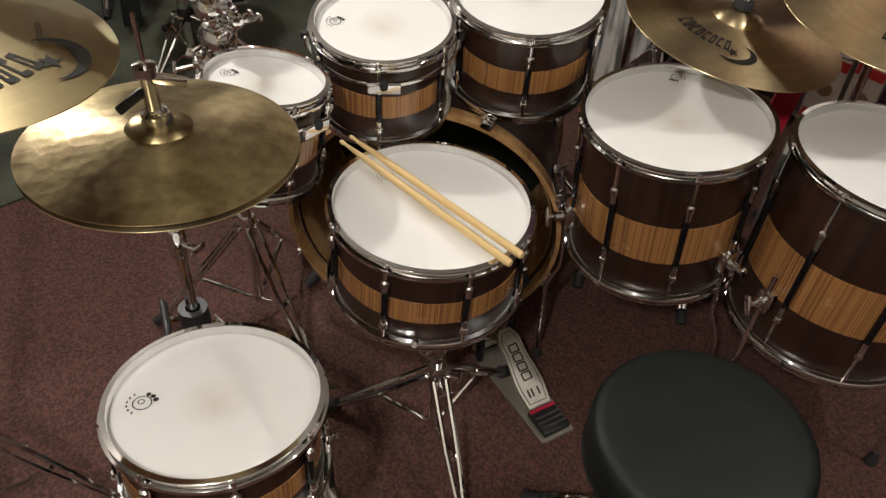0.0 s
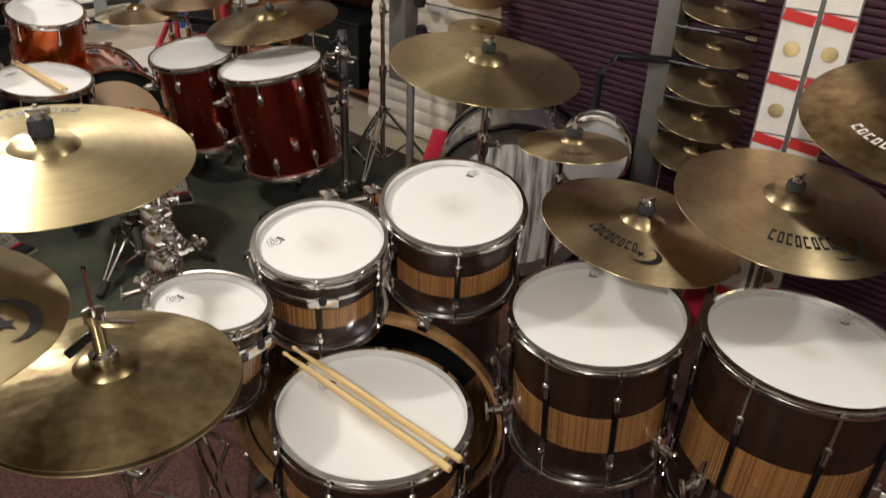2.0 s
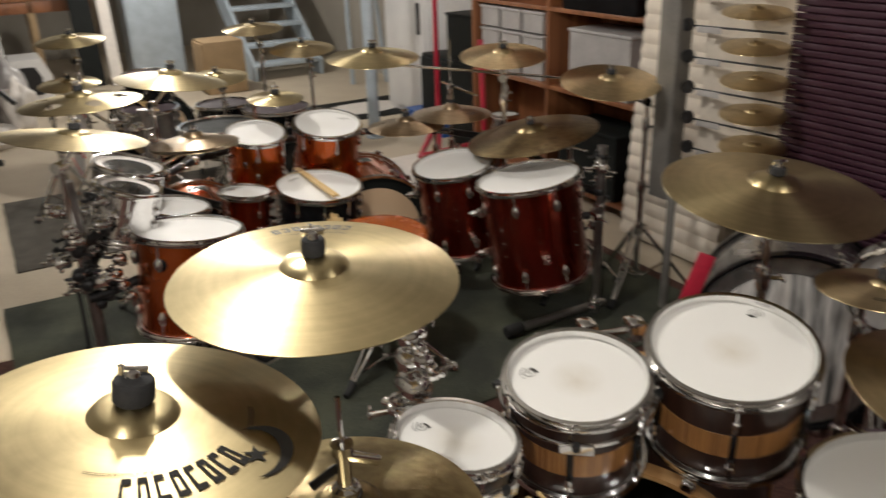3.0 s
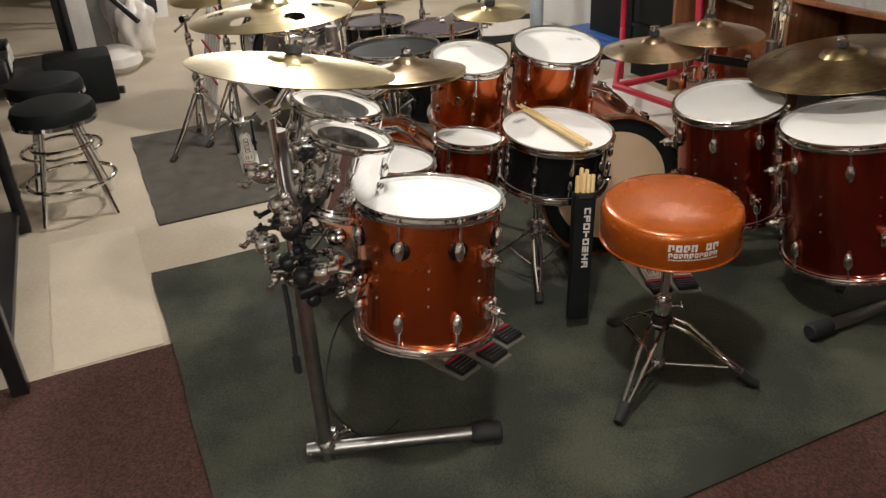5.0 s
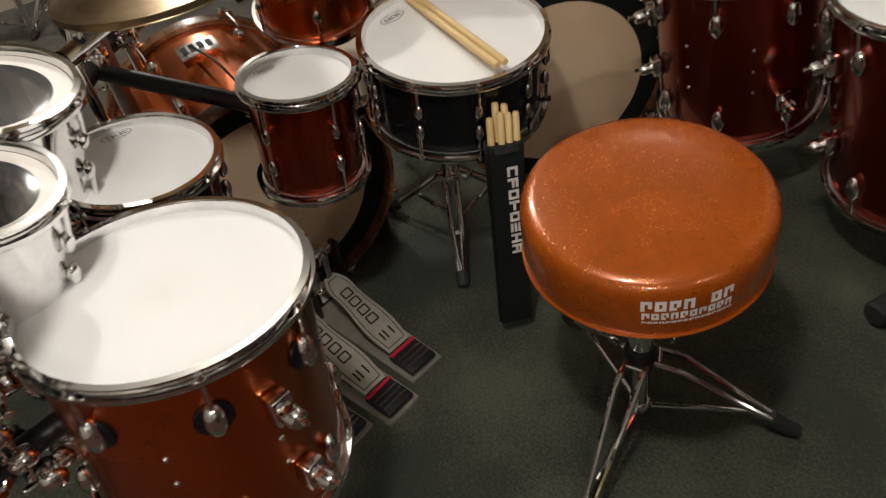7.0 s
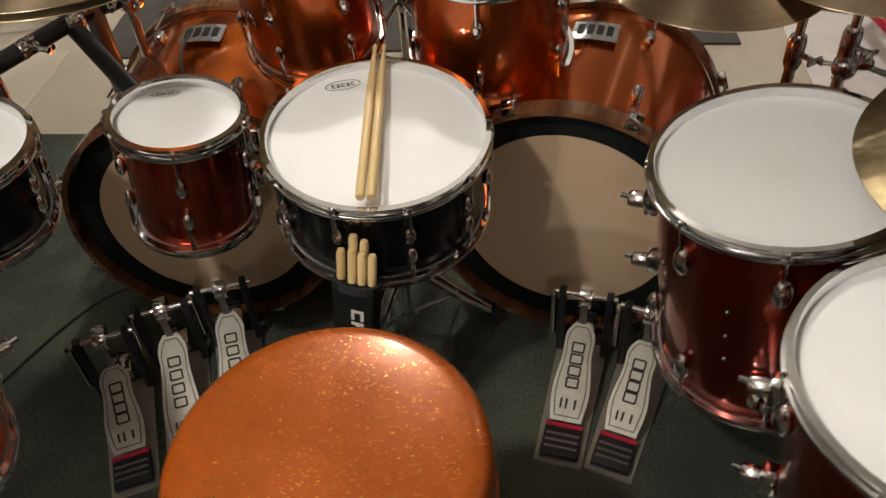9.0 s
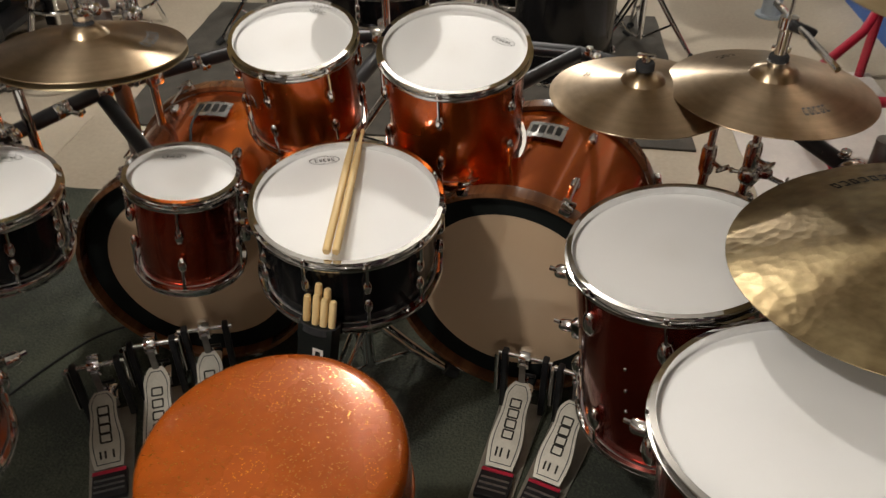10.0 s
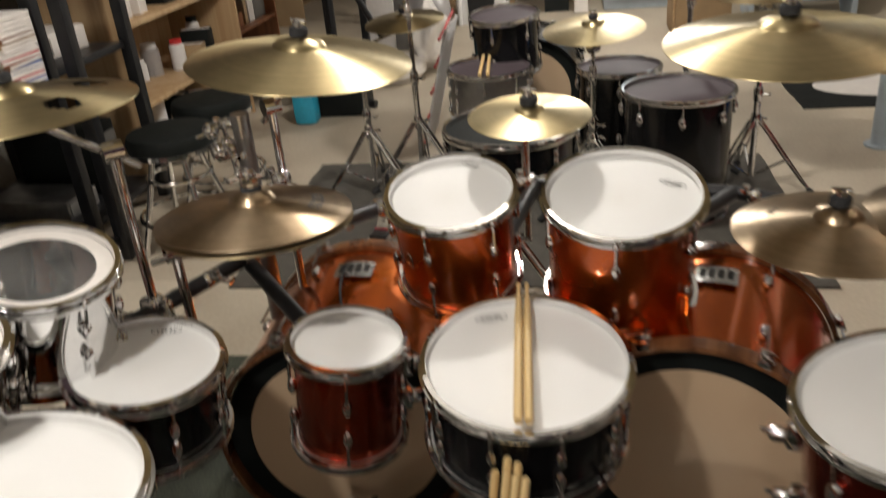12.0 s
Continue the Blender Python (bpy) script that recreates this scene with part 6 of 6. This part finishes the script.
def bar_stool(a, b, high, label):
    s = thing("bar_stool", gpose(a, b), label, "stool", "bar stools")
    part("seat", lathe(B(), [(0, high), (0.13, high + 0.002), (0.165, high - 0.01), (0.175, high - 0.035), (0.17, high - 0.075), (0.15, high - 0.085), (0, high - 0.085)], 40), BLACK_VINYL, s, "padded black vinyl seat")
    part("band", lathe(B(), [(0.168, high - 0.085), (0.176, high - 0.083), (0.176, high - 0.065), (0.168, high - 0.063), (0.168, high - 0.085)], 40), CHROME, s)
    for k in range(4):
        x, y = math.cos(math.pi * (k / 2 + 0.25)), math.sin(math.pi * (k / 2 + 0.25))
        part("leg", pipe(B(), [(0.09 * x, 0.09 * y, high - 0.09), (0.12 * x, 0.12 * y, high * 0.6), (0.21 * x, 0.21 * y, 0.0)], 0.012, 10), CHROME, s)
    for z, q in ((high * 0.3, 0.185), (high * 0.62, 0.125)):
        part("foot_ring", pipe(B(), [(q * math.cos(math.pi * k / 18), q * math.sin(math.pi * k / 18), z) for k in range(37)], 0.009, 8), CHROME, s)


bar_stool(-0.84, -0.22, 0.5, "chrome-legged bar stool with padded black seat")
bar_stool(-1.3, -0.25, 0.5, "chrome-legged bar stool with padded black seat")

# ---------------------------------------------------------------- far end of the basement


def staircase(a, b, width, steps, turn, label):
    s = thing("staircase", gpose(a, b, 0, turn), label, "stairs")
    tagged(s, kind="structure")
    for k in range(steps):
        part("tread", block(B(), (width, 0.24, 0.04), pose(0, 0.22 * k + 0.12, 0.18 * (k + 1) - 0.02), 0.005), BLUE_STEEL, s)
    L = steps
    for x in (-width / 2 - 0.02, width / 2 + 0.02):
        bm = slab(B(), [(0.0, 0.0), (0.26, 0.0), (0.22 * L + 0.26, 0.18 * L), (0.22 * L, 0.18 * L + 0.05), (0.0, 0.16)], -0.02, 0.02, pose(x, 0, 0) @ Matrix(((0, 0, 1, 0), (1, 0, 0, 0), (0, 1, 0, 0), (0, 0, 0, 1))))
        part("stringer", bm, BLUE_STEEL, s)


staircase(-4.7, 3.1, 0.72, 9, 90, "pale blue-grey painted open stairs")
solo("step_ladder", pipe(B(), [(-3.9, 3.5, 0), (-4.05, 3.55, 1.7), (-4.05, 3.8, 1.7), (-3.8, 3.85, 0)], 0.025, 8), BLUE_STEEL, "pale folding ladder leaning near the stairs", "ladder", gpose(0, 0))
solo("support_column", lathe(B(), [(0, 0), (0.07, 0), (0.07, 0.01), (0.045, 0.012), (0.045, HIGH), (0, HIGH)], 24, pose(-2.248, 6.427, 0)), BLUE_STEEL, "pale blue-grey round steel support column", "column")


def cabinet(name, a, b, size, material, label, z=0.0, handle=True, turn=0):
    c = thing(name, gpose(a, b, z, turn), label, name.split("_")[-1])
    w, d, h = size
    part("body", block(B(), (w, d, h), pose(0, 0, h / 2), 0.012), material, c)
    door = part("door", block(B(), (w * 0.94, 0.02, h * 0.92), pose(0, -d / 2 - 0.01, h / 2), 0.006), material, c)
    if handle:
        part("handle", block(B(), (0.02, 0.03, h * 0.18), pose(w * 0.38, -d / 2 - 0.03, h * 0.6), 0.005), BLACK_METAL, door)
    return c


cabinet("white_fridge", -2.35, 3.65, (0.75, 0.6, 1.4), WHITE_PAINT, "white enamel fridge against the wall")
cabinet("pale_cupboard", -5.8, 1.9, (0.56, 0.5, 1.9), BLUE_STEEL, "pale blue-grey metal cupboard with dark handle", turn=90)
cabinet("black_speaker", -1.65, 3.45, (0.5, 0.4, 0.6), BLACK_VINYL, "black speaker cabinet on the floor", handle=False)
cabinet("wood_cabinet", -4.5, 2.3, (0.42, 0.4, 0.52), CARDBOARD, "light wooden cabinet near the stairs", handle=False)
shelf_unit(-7.2, -5.6, -1.2, (0.3, 0.8, 1.3, 1.8), 2.0, 0.4, CARDBOARD, "plain wooden shelf unit full of boxes", (), 180)
for k in range(6):
    solo("cardboard_box", block(B(), (0.3, 0.3, 0.22), pose(-7.0 + 0.27 * k, -1.35, 0.92 + 0.5 * (k % 2)), 0.008), rnd.choice((CARDBOARD, CARD_WHITE, BLUE_PLASTIC)), "box standing on a wooden shelf", "box", gpose(0, 0), "boxes")
shelf_unit(-4.6, -3.1, -1.1, (0.3, 0.75, 1.2, 1.7), 2.0, 0.4, ORANGE_WOOD, "wooden shelf unit with coloured books and boxes", (), 180)
solo("storage_case", block(B(), (0.3, 0.4, 0.3), pose(-2.7, -0.1, 0.15), 0.02), BLACK_VINYL, "black flight case on the concrete floor", "case", gpose(0, 0))
solo("cyan_bag", block(B(), (0.12, 0.14, 0.24), pose(-2.46, -0.22, 0.12), 0.03), CYAN_PLASTIC, "bright blue plastic bag on the floor", "bag", gpose(0, 0))
# red tubular stand beside the silver drumhead banner
bm = pipe(B(), [(-1.12, 2.95, 0.0), (-1.12, 2.95, 1.7)], 0.018, 12)
pipe(bm, [(-1.12, 2.95, 0.32), (-1.0, 2.86, 0.24), (-0.5, 2.46, 0.2), (-0.05, 2.5, 0.2), (0.0, 2.52, 0.013)], 0.018, 12)
pipe(bm, [(-0.5, 2.46, 0.2), (-0.38, 2.76, 0.25), (-0.3, 2.82, 0.3), (-0.4, 2.86, 0.9)], 0.018, 12)
solo("red_tube_stand", bm, RED_PAINT, "red painted tubular steel stand", "stand", gpose(0, 0))
sheet("drum_rug", -3.15, -2.4, 2.56, 3.7, 0.0, BLACK_VINYL, "black rug with a printed white oval", "rug")
solo("rug_print", slab(B(), [(0.22 * math.cos(k * math.pi / 18), 0.4 * math.sin(k * math.pi / 18)) for k in range(36)], 0.0085, 0.012), CARD_WHITE, "white oval printed on the rug", "rug print", gpose(-2.78, 3.1), kind="structure")
storage_bin(-1.75, 3.35, 0.0, (0.6, 0.36, 0.12), BLUE_PLASTIC, "blue plastic bin on the floor")


def workbench(a, b, w, label):
    t = thing("workbench", gpose(a, b, 0, 90), label, "workbench")
    part("top", block(B(), (w, 0.5, 0.05), pose(0, 0, 0.92), 0.006), ORANGE_WOOD, t)
    part("apron", block(B(), (w - 0.06, 0.03, 0.12), pose(0, -0.22, 0.83), 0.004), ORANGE_WOOD, t)
    for x in (-w / 2 + 0.06, 0, w / 2 - 0.06):
        for y in (-0.2, 0.2):
            part("leg", block(B(), (0.07, 0.07, 0.9), pose(x, y, 0.45), 0.004), CARDBOARD, t)


workbench(-6.3, 0.75, 1.3, "wooden workbench against the far wall")


def kennel(a, b, label):
    k = thing("pet_carrier", gpose(a, b, 0, 90), label, "pet carrier")
    bm = slab(B(), [(-0.2, 0), (0.2, 0), (0.22, 0.22), (0.15, 0.4), (-0.15, 0.4), (-0.22, 0.22)], -0.28, 0.28, pose(0, 0, 0, 90))
    part("shell", bm, WHITE_PAINT, k)
    part("doorway", slab(B(), [(-0.11, 0.05), (0.11, 0.05), (0.12, 0.22), (0.07, 0.33), (-0.07, 0.33), (-0.12, 0.22)], 0.281, 0.29, pose(0, 0, 0, 90)), BLACK_METAL, k, "dark open doorway")


kennel(-5.5, 0.55, "white plastic pet carrier on the concrete floor")


def leaning_board(name, a, b, w, h, mt, label, lean=8, turn=90):
    bm = slab(B(), [(-w / 2, 0), (w / 2, 0), (w / 2, h * 0.93), (w * 0.3, h), (-w * 0.3, h), (-w / 2, h * 0.93)], -0.012, 0.012, pose(0, 0, 0, 90 - lean))
    return solo(name, bm, mt, label, "board", gpose(a, b, 0.004, turn))


leaning_board("leaning_board", -5.6, 1.2, 0.22, 1.5, BLACK_VINYL, "dark narrow board leaning against the bench")
leaning_board("leaning_board", -5.5, 1.42, 0.12, 1.4, CARD_WHITE, "white narrow board leaning by the cupboard")
leaning_board("leaning_board", -3.85, -0.05, 0.2, 1.7, CARD_WHITE, "white and grey banner board beside the rack")
leaning_board("leaning_board", -4.3, 0.1, 0.3, 1.2, GREY_STEEL, "grey padded bag leaning beside the rack")
bm = B()
for x in (-0.16, 0.16):
    pipe(bm, [(x, 0, 0), (x * 0.8, 0.1, 1.9)], 0.02, 8)
for k in range(6):
    pipe(bm, [(-0.155 + 0.004 * k, 0.02 * k, 0.28 * (k + 1)), (0.155 - 0.004 * k, 0.02 * k, 0.28 * (k + 1))], 0.015, 8)
solo("white_ladder", bm, WHITE_PAINT, "white painted ladder standing near the far wall", "ladder", gpose(-5.2, 0.2, 0, 90))
# loose things on the far shelves
rnd = random.Random(23)
for z in (0.312, 0.762, 1.212):
    a = -4.5
    while a < -3.25:
        w, h = rnd.uniform(0.05, 0.22), rnd.uniform(0.1, 0.32)
        mt = rnd.choice((CARDBOARD, CARD_WHITE, CARD_RED, BLACK_VINYL, BLUE_PLASTIC, ORANGE_WOOD, GREY_STEEL))
        solo("stored_box", block(B(), (w, 0.24, h), pose(a + w / 2, -1.28, z + h / 2, 0, 0, rnd.uniform(-4, 4)), 0.006), mt, "coloured box or book kept on a wooden shelf", "box", gpose(0, 0), "stored boxes")
        a += w + rnd.uniform(0.005, 0.05)
for k in range(9):
    w, h = rnd.uniform(0.08, 0.2), rnd.uniform(0.08, 0.3)
    solo("bench_clutter", block(B(), (0.2, w, h), pose(-6.3, 0.2 + 0.135 * k, 0.945 + h / 2, 0, 0, rnd.uniform(-12, 12)), 0.008), rnd.choice((CARDBOARD, CARD_WHITE, BLACK_VINYL, GREY_STEEL, CARD_RED)), "small box standing on the workbench", "box", gpose(0, 0), "bench clutter")

bm = pipe(B(), [(-2.86, -0.34, 0.025), (-2.72, 0.14, 0.025)], 0.025, 10)
pipe(bm, [(-2.82, -0.1, 0.02), (-2.82, -0.1, 1.9)], 0.022, 10)
pipe(bm, [(-2.82, -0.06, 0.9), (-2.4, 0.3, 0.5)], 0.018, 10)
solo("black_gear_stand", bm, BLACK_METAL, "tall black gear stand with a floor bar", "stand", gpose(0, 0))
rack = thing("wire_rack", gpose(-2.09, 0.6), "low white wire rack with red rails on the floor", "rack")
for k in range(5):
    part("upright", pipe(B(), [(-0.2 + 0.1 * k, -0.02, 0.0), (-0.26 + 0.1 * k, 0.13, 0.6)], 0.009, 8), WHITE_PAINT, rack)
    part("rail", pipe(B(), [(-0.28, -0.01 + 0.03 * k, 0.06 + 0.14 * k), (0.25, -0.01 + 0.03 * k, 0.06 + 0.13 * k)], 0.007, 8), CARD_RED, rack)
solo("white_cushion", lathe(B(), [(0, 0), (0.2, 0), (0.26, 0.05), (0.24, 0.11), (0.12, 0.15), (0, 0.155)], 24, Matrix.Diagonal((1, 0.7, 1, 1))), CARD_WHITE, "white soft cushion lying on the floor", "cushion", gpose(-3.45, 0.16, 0))


def soft_bag(a, b, size, label, seed, material):
    """A slumped plastic bag: a ball pulled flat at its foot, gathered at the neck and creased all over."""
    q = random.Random(seed)
    bm = B()
    bmesh.ops.create_icosphere(bm, subdivisions=4, radius=1.0)
    waves = [(Vector((q.uniform(-1, 1), q.uniform(-1, 1), q.uniform(-1, 1))) * q.uniform(3, 9), q.uniform(0, 6), q.uniform(0.015, 0.05)) for _ in range(14)]
    for v in bm.verts:
        n = v.co.copy()
        k = 1 + sum(h * math.sin(n.dot(w) + p) for w, p, h in waves)
        neck = max(0.0, n.z - 0.55) * 1.1
        v.co = Vector((n.x * k * (1 - neck) * size[0], n.y * k * (1 - neck) * size[1], max(-0.82, n.z) * k * size[2]))
    lowest = min(v.co.z for v in bm.verts)
    bmesh.ops.translate(bm, verts=bm.verts, vec=(0, 0, -lowest))
    return solo("plastic_bag", bm, material, label, "bag", gpose(a, b), "plastic bags")


soft_bag(-3.6, 0.35, (0.16, 0.14, 0.24), "crumpled pale plastic bag standing on the floor", 3, CARD_WHITE)
soft_bag(-3.95, 0.3, (0.2, 0.16, 0.3), "crumpled pale plastic bag standing on the floor", 8, CLEAR_PLASTIC)


def cable(points, label):
    pts = [Vector(p) for p in points]
    fine = []
    for i in range(len(pts) - 1):
        p0, p1, p2, p3 = pts[max(i - 1, 0)], pts[i], pts[i + 1], pts[min(i + 2, len(pts) - 1)]
        for k in range(8):
            t = k / 8
            fine.append(0.5 * (2 * p1 + (p2 - p0) * t + (2 * p0 - 5 * p1 + 4 * p2 - p3) * t * t + (3 * p1 - p0 - 3 * p2 + p3) * t ** 3))
    fine.append(pts[-1])
    solo("cable", pipe(B(), fine, 0.003, 6), RUBBER, label, "cable", Matrix(), "cables")


cable([(-1.92, 3.5, 0.56), (-1.8, 3.42, 0.575), (-1.7, 3.38, 0.52), (-1.62, 3.38, 0.55)], "thin black cable draped over a bass drum")
cable([(-1.55, 2.72, 0.016), (-1.6, 2.62, 0.016), (-1.8, 2.75, 0.016), (-1.95, 3.1, 0.016), (-1.9, 3.3, 0.016)], "thin black cable lying on the green carpet")
